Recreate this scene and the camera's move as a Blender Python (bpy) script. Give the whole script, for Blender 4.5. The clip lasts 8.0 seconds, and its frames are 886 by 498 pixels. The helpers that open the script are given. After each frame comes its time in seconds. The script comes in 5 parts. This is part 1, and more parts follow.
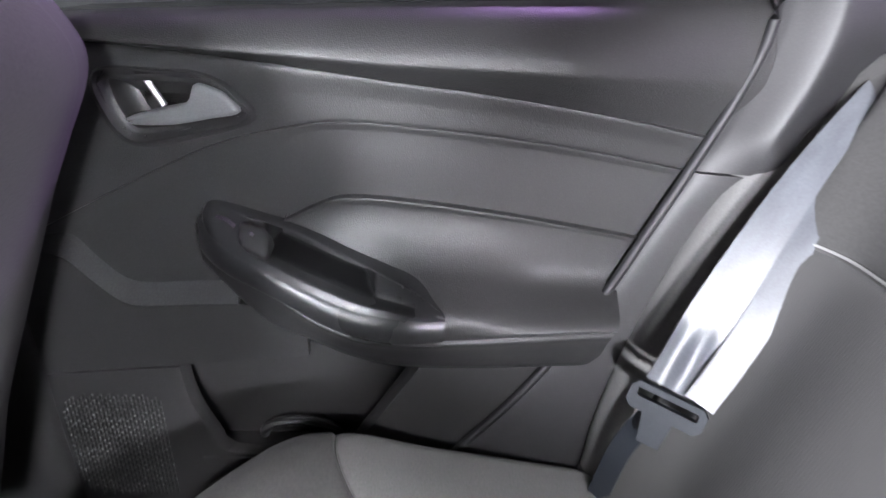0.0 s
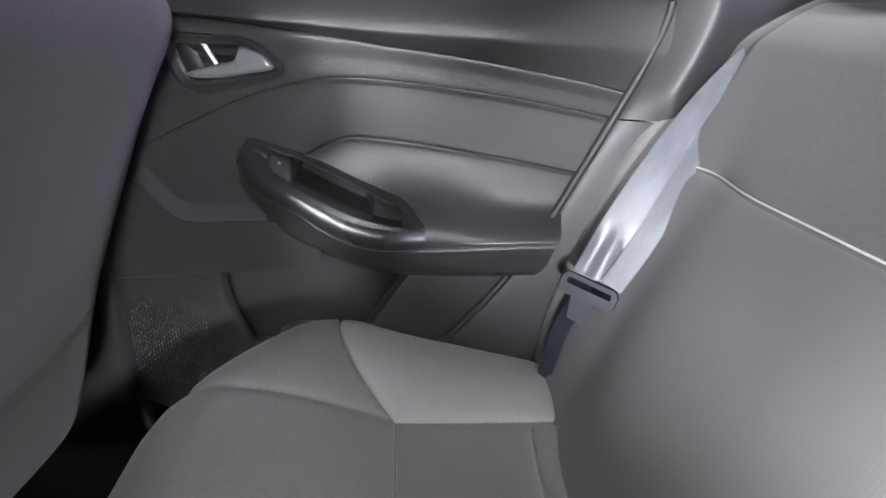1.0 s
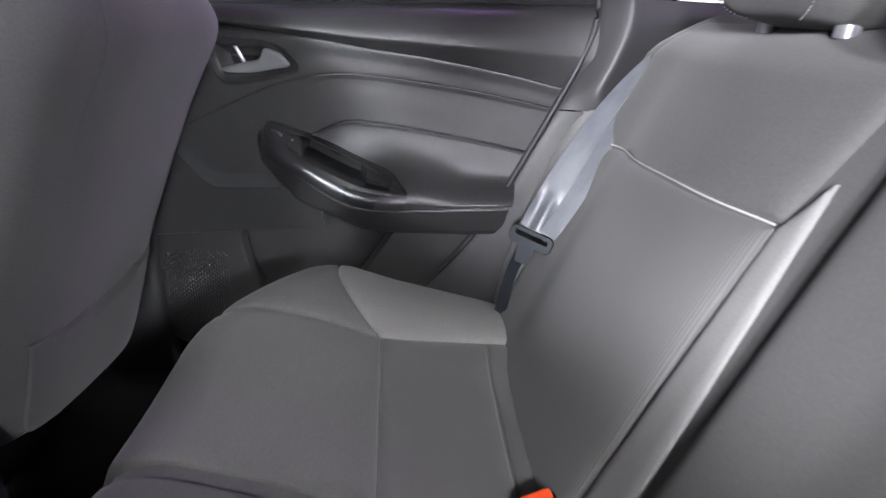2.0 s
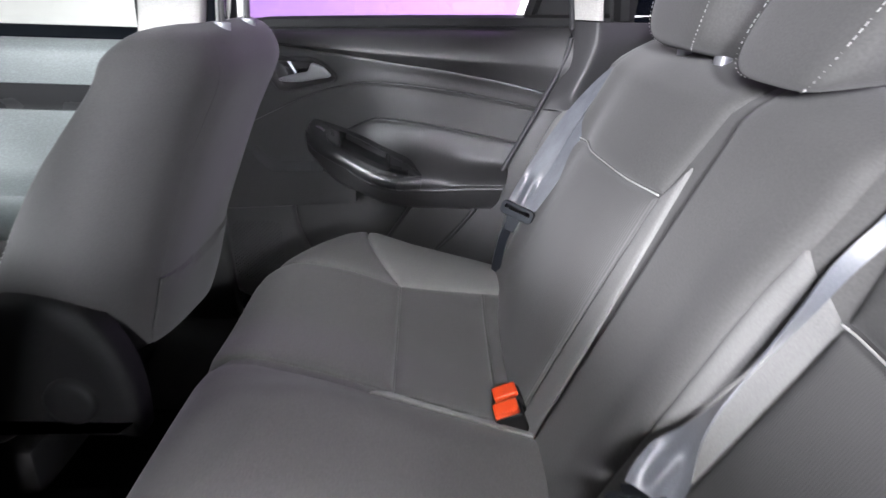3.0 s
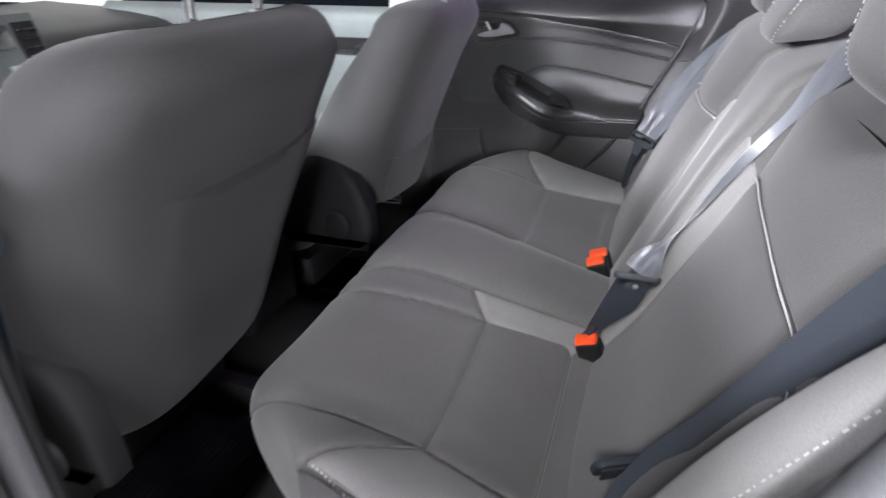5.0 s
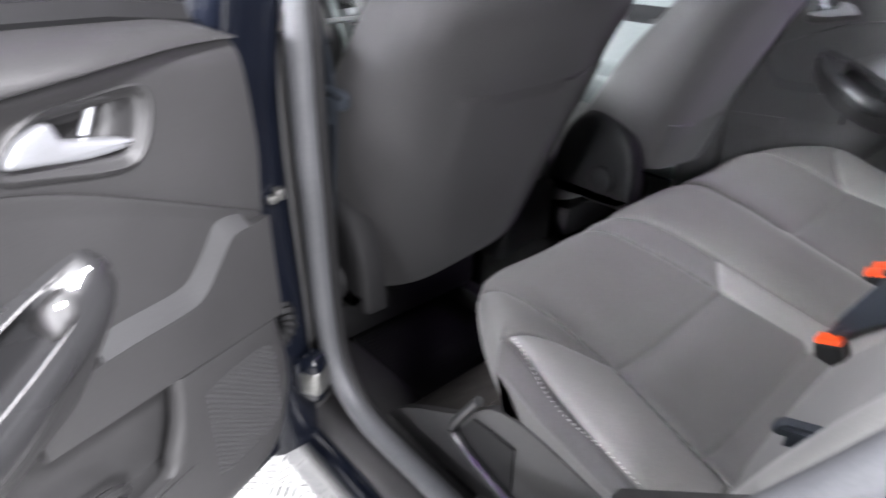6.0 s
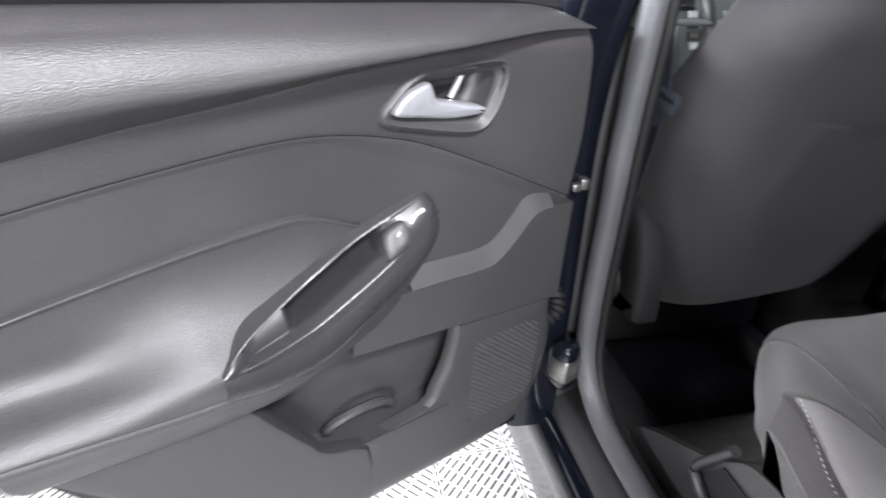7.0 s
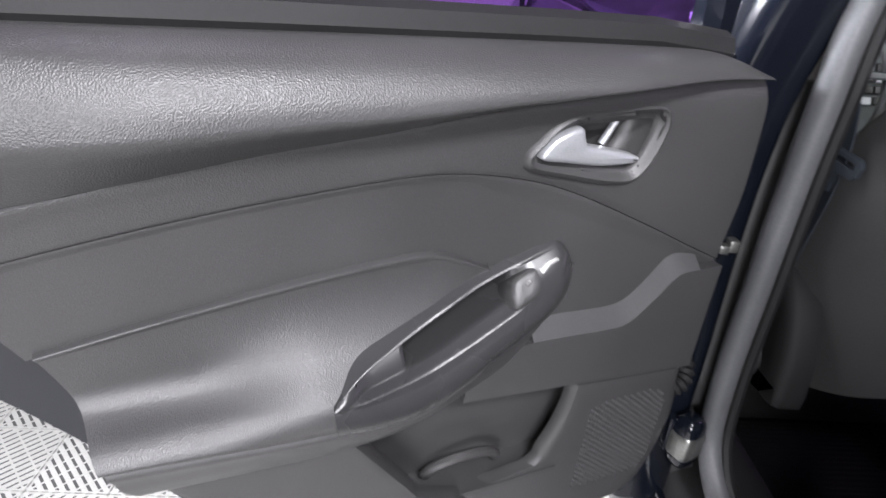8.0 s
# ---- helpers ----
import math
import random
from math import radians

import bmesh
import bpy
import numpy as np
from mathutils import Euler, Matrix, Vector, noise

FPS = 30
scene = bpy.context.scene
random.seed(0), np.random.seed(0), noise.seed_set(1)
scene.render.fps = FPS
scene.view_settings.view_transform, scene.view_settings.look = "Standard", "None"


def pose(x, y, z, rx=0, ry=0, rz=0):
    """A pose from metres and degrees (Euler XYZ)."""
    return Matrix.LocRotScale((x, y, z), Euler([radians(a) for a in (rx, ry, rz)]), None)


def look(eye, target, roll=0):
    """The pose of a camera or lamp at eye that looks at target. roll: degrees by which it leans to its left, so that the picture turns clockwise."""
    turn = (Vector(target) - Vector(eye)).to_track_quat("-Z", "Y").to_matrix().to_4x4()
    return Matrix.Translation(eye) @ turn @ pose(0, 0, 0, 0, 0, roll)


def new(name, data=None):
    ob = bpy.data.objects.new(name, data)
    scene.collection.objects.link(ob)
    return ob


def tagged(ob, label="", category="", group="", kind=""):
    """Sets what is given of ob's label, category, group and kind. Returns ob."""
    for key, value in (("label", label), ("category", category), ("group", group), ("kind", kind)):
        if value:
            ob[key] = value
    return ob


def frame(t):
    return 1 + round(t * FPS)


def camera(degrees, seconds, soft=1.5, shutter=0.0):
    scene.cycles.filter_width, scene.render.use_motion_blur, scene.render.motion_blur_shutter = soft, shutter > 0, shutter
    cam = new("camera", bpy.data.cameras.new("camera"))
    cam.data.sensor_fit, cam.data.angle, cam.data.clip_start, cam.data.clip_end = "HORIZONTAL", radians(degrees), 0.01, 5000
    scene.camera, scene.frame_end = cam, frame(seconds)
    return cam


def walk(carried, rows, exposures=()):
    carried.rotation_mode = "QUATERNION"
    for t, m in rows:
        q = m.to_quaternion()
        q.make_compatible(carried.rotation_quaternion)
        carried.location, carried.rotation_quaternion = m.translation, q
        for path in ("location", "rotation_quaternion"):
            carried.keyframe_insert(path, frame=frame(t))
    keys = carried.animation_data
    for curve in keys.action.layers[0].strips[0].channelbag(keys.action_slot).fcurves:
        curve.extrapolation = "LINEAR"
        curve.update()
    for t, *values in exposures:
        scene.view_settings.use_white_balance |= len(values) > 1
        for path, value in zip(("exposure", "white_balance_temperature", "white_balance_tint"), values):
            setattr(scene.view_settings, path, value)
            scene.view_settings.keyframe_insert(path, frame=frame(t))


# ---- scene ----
cam = camera(74.0, 8.0, shutter=0.5)
PATH = [
    (0, (0.048, 0.123, 1.031), (0.193, 1.948, 0.226), 1.2),
    (0.5, (0.05, 0.035, 1.041), (0.2, 1.849, 0.211), 1.5),
    (1, (0.07, -0.062, 1.01), (0.18, 1.776, 0.23), 1.7),
    (1.5, (0.087, -0.154, 1.011), (0.18, 1.689, 0.24), 1.9),
    (1.7, (0.077, -0.197, 1.007), (0.225, 1.652, 0.259), 2.7),
    (2.8, (0.105, -0.447, 1.082), (0.17, 1.387, 0.285), 2.1),
    (3, (0.109, -0.495, 1.084), (0.148, 1.337, 0.282), 1.8),
    (3.5, (0.12, -0.588, 1.09), (0.094, 1.237, 0.274), 1.5),
    (4, (0.151, -0.71, 1.103), (-0.005, 1.094, 0.252), 1.5),
    (4.2, (0.175, -0.754, 1.109), (-0.068, 1.03, 0.238), 0.8),
    (5.3, (0.299, -0.947, 1.141), (-0.463, 0.646, 0.203), -0.6),
    (5.5, (0.325, -0.958, 1.132), (-0.578, 0.557, 0.189), -0.5),
    (5.8, (0.363, -0.976, 1.111), (-0.8, 0.344, 0.161), -0.2),
    (6, (0.362, -0.994, 1.098), (-0.95, 0.168, 0.136), 0.6),
    (6.5, (0.356, -1.025, 1.096), (-1.233, -0.302, 0.12), 0.9),
    (7, (0.36, -1.035, 1.097), (-1.33, -0.631, 0.107), 2.3),
    (7.5, (0.364, -1.048, 1.102), (-1.38, -0.876, 0.139), 3.1),
    (8, (0.326, -1.051, 1.095), (-1.45, -1.004, 0.175), 3.4),
]
walk(cam, [(t, look(eye, target, roll)) for t, eye, target, roll in PATH], [(0, 2.05), (0.5, 2.02), (1, 1.8), (1.5, 1.65), (3.5, 1.35), (5.5, 1.6), (6, 1.95), (6.5, 1.8), (7, 1.53), (7.5, 1.43), (8, 1.22)])

# world and light: a bright white detailing garage with ceiling panels
world = bpy.data.worlds.new("garage_air")
scene.world = world
world.use_nodes = True
world.node_tree.nodes["Background"].inputs[0].default_value = (0.95, 0.97, 1.0, 1)
world.node_tree.nodes["Background"].inputs[1].default_value = 0.25


def area_lamp(name, eye, target, sx, sy, power, colour=(1, 0.98, 0.95), spread=180):
    data = bpy.data.lights.new(name, "AREA")
    data.shape, data.size, data.size_y, data.energy, data.color = "RECTANGLE", sx, sy, power, colour
    data.spread = radians(spread)
    ob = new(name, data)
    ob.matrix_world = look(eye, target)
    return ob


COOL = (0.955, 0.945, 1.0)
KEY = (0.92, 0.922, 1.0)
area_lamp("unseen_lamp", (-0.92, -4.4, 1.9), (0.05, 0.3, 0.8), 0.3, 0.3, 12, KEY, 50)
# added fill with no known fixture, lightens far door and passenger seat back
area_lamp("unseen_lamp", (1.5, -4.6, 1.8), (-0.1, 0.5, 0.85), 0.5, 0.3, 6, KEY, 50)
area_lamp("unseen_lamp", (-1.9, -4.6, 2.1), (-0.3, 0.2, 0.9), 0.7, 0.4, 19, KEY, 50)
# added broad fill from behind, evens the light on the open door
area_lamp("unseen_lamp", (4.3, -1.7, 1.9), (0.0, -1.1, 0.9), 2.0, 1.2, 120, COOL)
area_lamp("ceiling_lamp", (1.75, -0.5, 2.95), (0.1, -1.1, 0.8), 1.2, 0.6, 125, COOL)
area_lamp("ceiling_lamp", (0.15, -2.9, 2.9), (0.1, 0.2, 0.6), 0.6, 0.5, 9, COOL, 55)
area_lamp("ceiling_lamp", (1.3, 2.5, 2.9), (1.0, 4.1, 0.85), 1.6, 1.0, 240, COOL)


# materials
def material(name, colour, rough=0.6, metal=0.0, vary=0.15, scale=9.0, grain=350.0, bump=0.1, depth=0.001, kind="noise", spec=0.5, sheen=0.0, along=None):
    """A surface with large uneven tone, fine grain and grain relief."""
    m = bpy.data.materials.new(name)
    m.use_nodes = True
    t = m.node_tree
    b = t.nodes["Principled BSDF"]
    b.inputs["Roughness"].default_value, b.inputs["Metallic"].default_value = rough, metal
    b.inputs["Specular IOR Level"].default_value = spec
    b.inputs["Sheen Weight"].default_value = sheen
    co = t.nodes.new("ShaderNodeTexCoord")
    big = t.nodes.new("ShaderNodeTexNoise")
    big.inputs["Scale"].default_value, big.inputs["Detail"].default_value = scale, 4.0
    if along is None:
        t.links.new(co.outputs["Object"], big.inputs["Vector"])
    else:
        drawn = t.nodes.new("ShaderNodeMapping")
        drawn.vector_type = "TEXTURE"
        drawn.inputs["Rotation"].default_value = (0, along, 0)
        drawn.inputs["Scale"].default_value = (1, 1, 14)
        t.links.new(co.outputs["Object"], drawn.inputs["Vector"])
        t.links.new(drawn.outputs["Vector"], big.inputs["Vector"])
    ramp = t.nodes.new("ShaderNodeValToRGB")
    ramp.color_ramp.elements[0].position, ramp.color_ramp.elements[1].position = 0.3, 0.7
    ramp.color_ramp.elements[0].color = (*[c * (1 - vary) for c in colour], 1)
    ramp.color_ramp.elements[1].color = (*[min(1, c * (1 + vary)) for c in colour], 1)
    t.links.new(big.outputs["Fac"], ramp.inputs["Fac"])
    if kind == "weave":
        fine = t.nodes.new("ShaderNodeTexWave")
        fine.inputs["Scale"].default_value, fine.inputs["Distortion"].default_value = grain, 1.5
        fine.inputs["Detail"].default_value = 2.0
    elif kind == "rib":
        fine = t.nodes.new("ShaderNodeTexWave")
        fine.bands_direction = "Y"
        fine.inputs["Scale"].default_value, fine.inputs["Distortion"].default_value = grain, 0.4
        fine.inputs["Detail"].default_value = 1.0
    elif kind == "leather":
        fine = t.nodes.new("ShaderNodeTexVoronoi")
        fine.inputs["Scale"].default_value = grain
    else:
        fine = t.nodes.new("ShaderNodeTexNoise")
        fine.inputs["Scale"].default_value, fine.inputs["Detail"].default_value = grain, 3.0
    t.links.new(co.outputs["Object"], fine.inputs["Vector"])
    height = fine.outputs["Distance"] if kind == "leather" else fine.outputs["Fac"]
    mix = t.nodes.new("ShaderNodeMix")
    mix.data_type, mix.blend_type = "RGBA", "OVERLAY"
    mix.inputs["Factor"].default_value = 0.25
    t.links.new(ramp.outputs["Color"], mix.inputs[6])
    t.links.new(height, mix.inputs[7])
    t.links.new(mix.outputs[2], b.inputs["Base Color"])
    rr = t.nodes.new("ShaderNodeMapRange")
    rr.inputs["To Min"].default_value, rr.inputs["To Max"].default_value = max(0.03, rough - 0.08), min(1, rough + 0.08)
    t.links.new(big.outputs["Fac"], rr.inputs["Value"])
    t.links.new(rr.outputs["Result"], b.inputs["Roughness"])
    if bump:
        bp = t.nodes.new("ShaderNodeBump")
        bp.inputs["Strength"].default_value, bp.inputs["Distance"].default_value = bump, depth
        t.links.new(height, bp.inputs["Height"])
        t.links.new(bp.outputs["Normal"], b.inputs["Normal"])
    return m


def glass_material(name, tint, gloss=0.12):
    m = bpy.data.materials.new(name)
    m.use_nodes = True
    t = m.node_tree
    t.nodes.remove(t.nodes["Principled BSDF"])
    clear, shine, mix = t.nodes.new("ShaderNodeBsdfTransparent"), t.nodes.new("ShaderNodeBsdfGlossy"), t.nodes.new("ShaderNodeMixShader")
    clear.inputs[0].default_value, shine.inputs[1].default_value = (*tint, 1), 0.02
    mix.inputs[0].default_value = gloss
    t.links.new(clear.outputs[0], mix.inputs[1])
    t.links.new(shine.outputs[0], mix.inputs[2])
    t.links.new(mix.outputs[0], t.nodes["Material Output"].inputs[0])
    return m


KNIT = material("charcoal_knit_cloth", (0.086, 0.085, 0.083), 0.9, vary=0.08, scale=5, grain=420, bump=0.35, kind="noise", spec=0.25, sheen=0.15)
TWILL = material("grey_twill_cloth", (0.090, 0.089, 0.088), 0.88, vary=0.08, scale=5, grain=110, bump=0.22, depth=0.0008, kind="rib", spec=0.25, sheen=0.15)
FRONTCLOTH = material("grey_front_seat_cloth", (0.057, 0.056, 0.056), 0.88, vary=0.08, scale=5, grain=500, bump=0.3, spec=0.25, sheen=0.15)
PALE = material("light_grey_cloth", (0.165, 0.164, 0.16), 0.85, vary=0.07, scale=6, grain=600, bump=0.2, kind="noise", spec=0.25, sheen=0.15)
# front seat cloth again, darkened to put the driver's seat back in shade
SHADEDCLOTH = material("shaded_front_seat_cloth", (0.027, 0.0265, 0.027), 0.92, vary=0.1, scale=5, grain=500, bump=0.25, kind="noise", spec=0.2, sheen=0.1)
THREAD = material("white_thread", (0.46, 0.46, 0.45), 0.7, vary=0.05, grain=900)
SOFT = material("grained_black_vinyl", (0.034, 0.0335, 0.034), 0.385, vary=0.10, scale=6, grain=900, bump=0.24, depth=0.001, kind="leather", spec=0.5)
PLASTIC = material("moulded_dark_plastic", (0.033, 0.0325, 0.033), 0.42, vary=0.10, scale=7, grain=1000, bump=0.16, kind="leather", spec=0.5)
SATIN = material("satin_dark_trim", (0.025, 0.025, 0.026), 0.28, vary=0.06, scale=7, grain=700, bump=0.06)
PILLAR = material("grey_pillar_plastic", (0.023, 0.0225, 0.024), 0.52, vary=0.08, scale=6, grain=700, bump=0.04, kind="leather")
SILVER = material("silver_painted_plastic", (0.42, 0.43, 0.45), 0.32, 0.6, vary=0.04, grain=900, bump=0.03)
CHROME = material("polished_chrome", (0.8, 0.8, 0.82), 0.08, 1.0, vary=0.02, bump=0)
STEEL = material("zinc_plated_steel", (0.24, 0.24, 0.23), 0.35, 0.9, vary=0.2, scale=40, bump=0.1)
RUBBER = material("grey_rubber_seal", (0.075, 0.077, 0.082), 0.5, vary=0.12, scale=12, grain=300, bump=0.1)
WELT = material("dark_edge_welt", (0.022, 0.022, 0.024), 0.55, vary=0.1, scale=12, grain=500, bump=0.08)
BLACK = material("black_rubber", (0.009, 0.009, 0.0095), 0.62, vary=0.15, scale=12, grain=300, bump=0.1, spec=0.25)
PAINT = material("blue_black_car_paint", (0.004, 0.005, 0.0085), 0.14, vary=0.2, scale=8, bump=0)
CARPET = material("black_carpet", (0.012, 0.0115, 0.0115), 0.98, vary=0.3, scale=25, grain=700, bump=0.6, depth=0.003, spec=0.1)
GREYCARPET = material("grey_brown_carpet", (0.062, 0.058, 0.055), 0.98, vary=0.2, scale=30, grain=600, bump=0.5, depth=0.002, spec=0.1)
MAT = material("black_rubber_mat", (0.008, 0.008, 0.0085), 0.85, vary=0.3, scale=20, grain=400, bump=0.4, depth=0.002, spec=0.15)
# slate webbing made paler: its bright sheen is put into the base colour
LITBELT = material("lit_belt_webbing", (0.105, 0.112, 0.126), 0.38, vary=0.22, scale=70, grain=500, bump=0.12, along=0.48, spec=0.6, sheen=0.3)
DARKBELT = material("slate_belt_webbing", (0.024, 0.029, 0.037), 0.4, vary=0.08, scale=10, grain=500, bump=0.12)
TONGUE = material("slate_tongue_plastic", (0.020, 0.024, 0.030), 0.55, vary=0.1, grain=500, bump=0.05, spec=0.25)
RED = material("orange_red_button", (0.85, 0.085, 0.02), 0.35, vary=0.05, bump=0.02)
LINER = material("beige_grey_headliner", (0.55, 0.53, 0.5), 0.95, vary=0.05, scale=8, grain=600, bump=0.2)
IVORY = material("pale_pillar_trim", (0.36, 0.35, 0.33), 0.7, vary=0.05, bump=0.1)
FRONTCARD = material("grey_green_door_card", (0.15, 0.165, 0.165), 0.6, vary=0.08, bump=0.12, kind="leather")
TILE = material("white_polypropylene_tile", (0.56, 0.555, 0.535), 0.45, vary=0.06, scale=4, grain=200, bump=0.1)
GAP = material("grey_floor_under_tiles", (0.10, 0.10, 0.10), 0.8, vary=0.2, bump=0.1)
MATTE = material("matte_textured_plastic", (0.040, 0.040, 0.041), 0.72, vary=0.1, scale=9, grain=900, bump=0.2, kind="leather", spec=0.3)
WALL = material("white_garage_paint", (0.82, 0.82, 0.8), 0.8, vary=0.03, scale=2, bump=0.05)
DIMWALL = material("mid_grey_garage_paint", (0.17, 0.17, 0.173), 0.8, vary=0.05, scale=2, bump=0.05)
GLASS = glass_material("clear_window_glass", (0.93, 0.95, 0.94), 0.06)
VIOLET = glass_material("violet_tinted_glass", (0.58, 0.44, 0.70), 0.08)
NEARVIOLET = glass_material("deep_violet_side_glass", (0.50, 0.32, 0.70), 0.06)
SMOKE = glass_material("dark_violet_rear_glass", (0.50, 0.46, 0.54), 0.10)


# mesh helpers
def finish(name, bm, mat, parent=None, label="", angle=38):
    bmesh.ops.remove_doubles(bm, verts=bm.verts, dist=1e-6)
    bmesh.ops.recalc_face_normals(bm, faces=bm.faces)
    me = bpy.data.meshes.new(name)
    bm.to_mesh(me)
    bm.free()
    me.materials.append(mat)
    me.polygons.foreach_set("use_smooth", [True] * len(me.polygons))
    me.set_sharp_from_angle(angle=radians(angle))
    ob = new(name, me)
    if parent:
        ob.parent = parent
    if label:
        ob["label"] = label
    return ob


part = finish


def thing(name, label, category, group="", kind="", at=(0, 0, 0)):
    ob = new(name)
    ob.location = at
    ob.empty_display_size = 0.05
    bpy.context.view_layer.update()
    return tagged(ob, label, category, group, kind)


def keep(parent, *obs):
    """Parents in place: the meshes are made in world metres."""
    bpy.context.view_layer.update()
    for ob in obs:
        ob.parent = parent
        ob.matrix_parent_inverse = parent.matrix_world.inverted()
    return obs[0]


def lerp(a, b, k):
    return a + (b - a) * k


def step(a, b, x):
    k = min(1, max(0, (x - a) / (b - a)))
    return k * k * (3 - 2 * k)


def table(x, rows):
    """Smooth look-up through rows of (x, value)."""
    if x <= rows[0][0]:
        return rows[0][1]
    for i in range(len(rows) - 1):
        (x0, y0), (x1, y1) = rows[i], rows[i + 1]
        if x <= x1:
            k = (x - x0) / (x1 - x0)
            m0 = (y1 - rows[i - 1][1]) / (x1 - rows[i - 1][0]) if i else (y1 - y0) / (x1 - x0)
            m1 = (rows[i + 2][1] - y0) / (rows[i + 2][0] - x0) if i + 2 < len(rows) else (y1 - y0) / (x1 - x0)
            h = x1 - x0
            return (2 * k**3 - 3 * k**2 + 1) * y0 + (k**3 - 2 * k**2 + k) * h * m0 + (-2 * k**3 + 3 * k**2) * y1 + (k**3 - k**2) * h * m1
    return rows[-1][1]


def fine_steps(n, edge=0.0):
    """n steps from 0 to 1, closer together at both ends."""
    return [lerp(k / n, 0.5 - 0.5 * math.cos(math.pi * k / n), edge) for k in range(n + 1)]


def sheet(fn, us, vs, back=None):
    """A skin over fn(u, v); back: the way in which it is thickened, a vector or a function of u, v."""
    bm = bmesh.new()
    front = [[bm.verts.new(fn(u, v)) for v in vs] for u in us]
    nu, nv = len(us), len(vs)
    for i in range(nu - 1):
        for j in range(nv - 1):
            bm.faces.new((front[i][j], front[i + 1][j], front[i + 1][j + 1], front[i][j + 1]))
    if back is not None:
        give = back if callable(back) else (lambda u, v: Vector(back))
        rear = [[bm.verts.new(Vector(fn(u, v)) + give(u, v)) for v in vs] for u in us]
        for i in range(nu - 1):
            for j in range(nv - 1):
                bm.faces.new((rear[i][j], rear[i][j + 1], rear[i + 1][j + 1], rear[i + 1][j]))
        rim = [(i, 0) for i in range(nu)] + [(nu - 1, j) for j in range(1, nv)] + [(i, nv - 1) for i in range(nu - 2, -1, -1)] + [(0, j) for j in range(nv - 2, 0, -1)]
        for (a, b), (c, d) in zip(rim, rim[1:] + rim[:1]):
            bm.faces.new((front[a][b], front[c][d], rear[c][d], rear[a][b]))
    return bm


def loops(rings, cap=(True, True), bm=None):
    """Skins closed rings of equal count; caps the first and last."""
    bm = bm or bmesh.new()
    made = [[bm.verts.new(p) for p in ring] for ring in rings]
    n = len(made[0])
    for a, b in zip(made, made[1:]):
        for k in range(n):
            bm.faces.new((a[k], a[(k + 1) % n], b[(k + 1) % n], b[k]))
    if cap[0]:
        bm.faces.new(made[0][::-1])
    if cap[1]:
        bm.faces.new(made[-1])
    return bm


def smooth_ring(points, n=48, round_off=True):
    """n points at even steps on a closed curve through the points."""
    pts = [Vector(p) for p in points]
    dense = []
    c = len(pts)
    for i in range(c):
        p0, p1, p2, p3 = pts[i - 1], pts[i], pts[(i + 1) % c], pts[(i + 2) % c]
        for s in range(24):
            k = s / 24
            if round_off:
                dense.append(0.5 * (2 * p1 + (p2 - p0) * k + (2 * p0 - 5 * p1 + 4 * p2 - p3) * k * k + (3 * p1 - p0 - 3 * p2 + p3) * k**3))
            else:
                dense.append(p1.lerp(p2, k))
    gaps = [(dense[(i + 1) % len(dense)] - dense[i]).length for i in range(len(dense))]
    total, out, acc, i = sum(gaps), [], 0.0, 0
    for k in range(n):
        want = total * k / n
        while acc + gaps[i] < want:
            acc += gaps[i]
            i += 1
        out.append(dense[i].lerp(dense[(i + 1) % len(dense)], (want - acc) / max(gaps[i], 1e-9)))
    return out


def inset(ring, d):
    """A plane ring of 2D points moved inwards by d."""
    n = len(ring)
    area = sum(ring[i].x * ring[(i + 1) % n].y - ring[(i + 1) % n].x * ring[i].y for i in range(n))
    s = 1 if area > 0 else -1
    out = []
    for i in range(n):
        t = (ring[(i + 1) % n] - ring[i - 1]).normalized()
        out.append(ring[i] + Vector((-t.y, t.x)) * d * s)
    return out


def tube(path, radius, sides=10, flat=1.0, up=(0, 0, 1)):
    """A round or flattened rod along a path."""
    pts = [Vector(p) for p in path]
    rings = []
    for i, p in enumerate(pts):
        t = (pts[min(i + 1, len(pts) - 1)] - pts[max(i - 1, 0)]).normalized()
        a = t.cross(Vector(up))
        a = a.normalized() if a.length > 1e-4 else t.orthogonal().normalized()
        b = t.cross(a)
        r = radius(i / (len(pts) - 1)) if callable(radius) else radius
        rings.append([p + a * math.cos(2 * math.pi * k / sides) * r + b * math.sin(2 * math.pi * k / sides) * r * flat for k in range(sides)])
    return loops(rings)


def curve(points, n):
    """n + 1 points on a smooth open curve."""
    pts = [Vector(p) for p in points]
    out = []
    for k in range(n + 1):
        f = k / n * (len(pts) - 1)
        i = min(int(f), len(pts) - 2)
        q = f - i
        p1, p2 = pts[i], pts[i + 1]
        p0, p3 = pts[i - 1] if i else 2 * p1 - p2, pts[i + 2] if i + 2 < len(pts) else 2 * p2 - p1
        out.append(0.5 * (2 * p1 + (p2 - p0) * q + (2 * p0 - 5 * p1 + 4 * p2 - p3) * q * q + (3 * p1 - p0 - 3 * p2 + p3) * q**3))
    return out


def block(x0, x1, y0, y1, z0, z1, bevel=0.004, seg=2):
    bm = bmesh.new()
    bmesh.ops.create_cube(bm, size=1)
    for v in bm.verts:
        v.co = Vector((lerp(x0, x1, v.co.x + 0.5), lerp(y0, y1, v.co.y + 0.5), lerp(z0, z1, v.co.z + 0.5)))
    if bevel:
        bmesh.ops.bevel(bm, geom=bm.edges[:], offset=bevel, segments=seg, profile=0.5, affect="EDGES")
    return bm



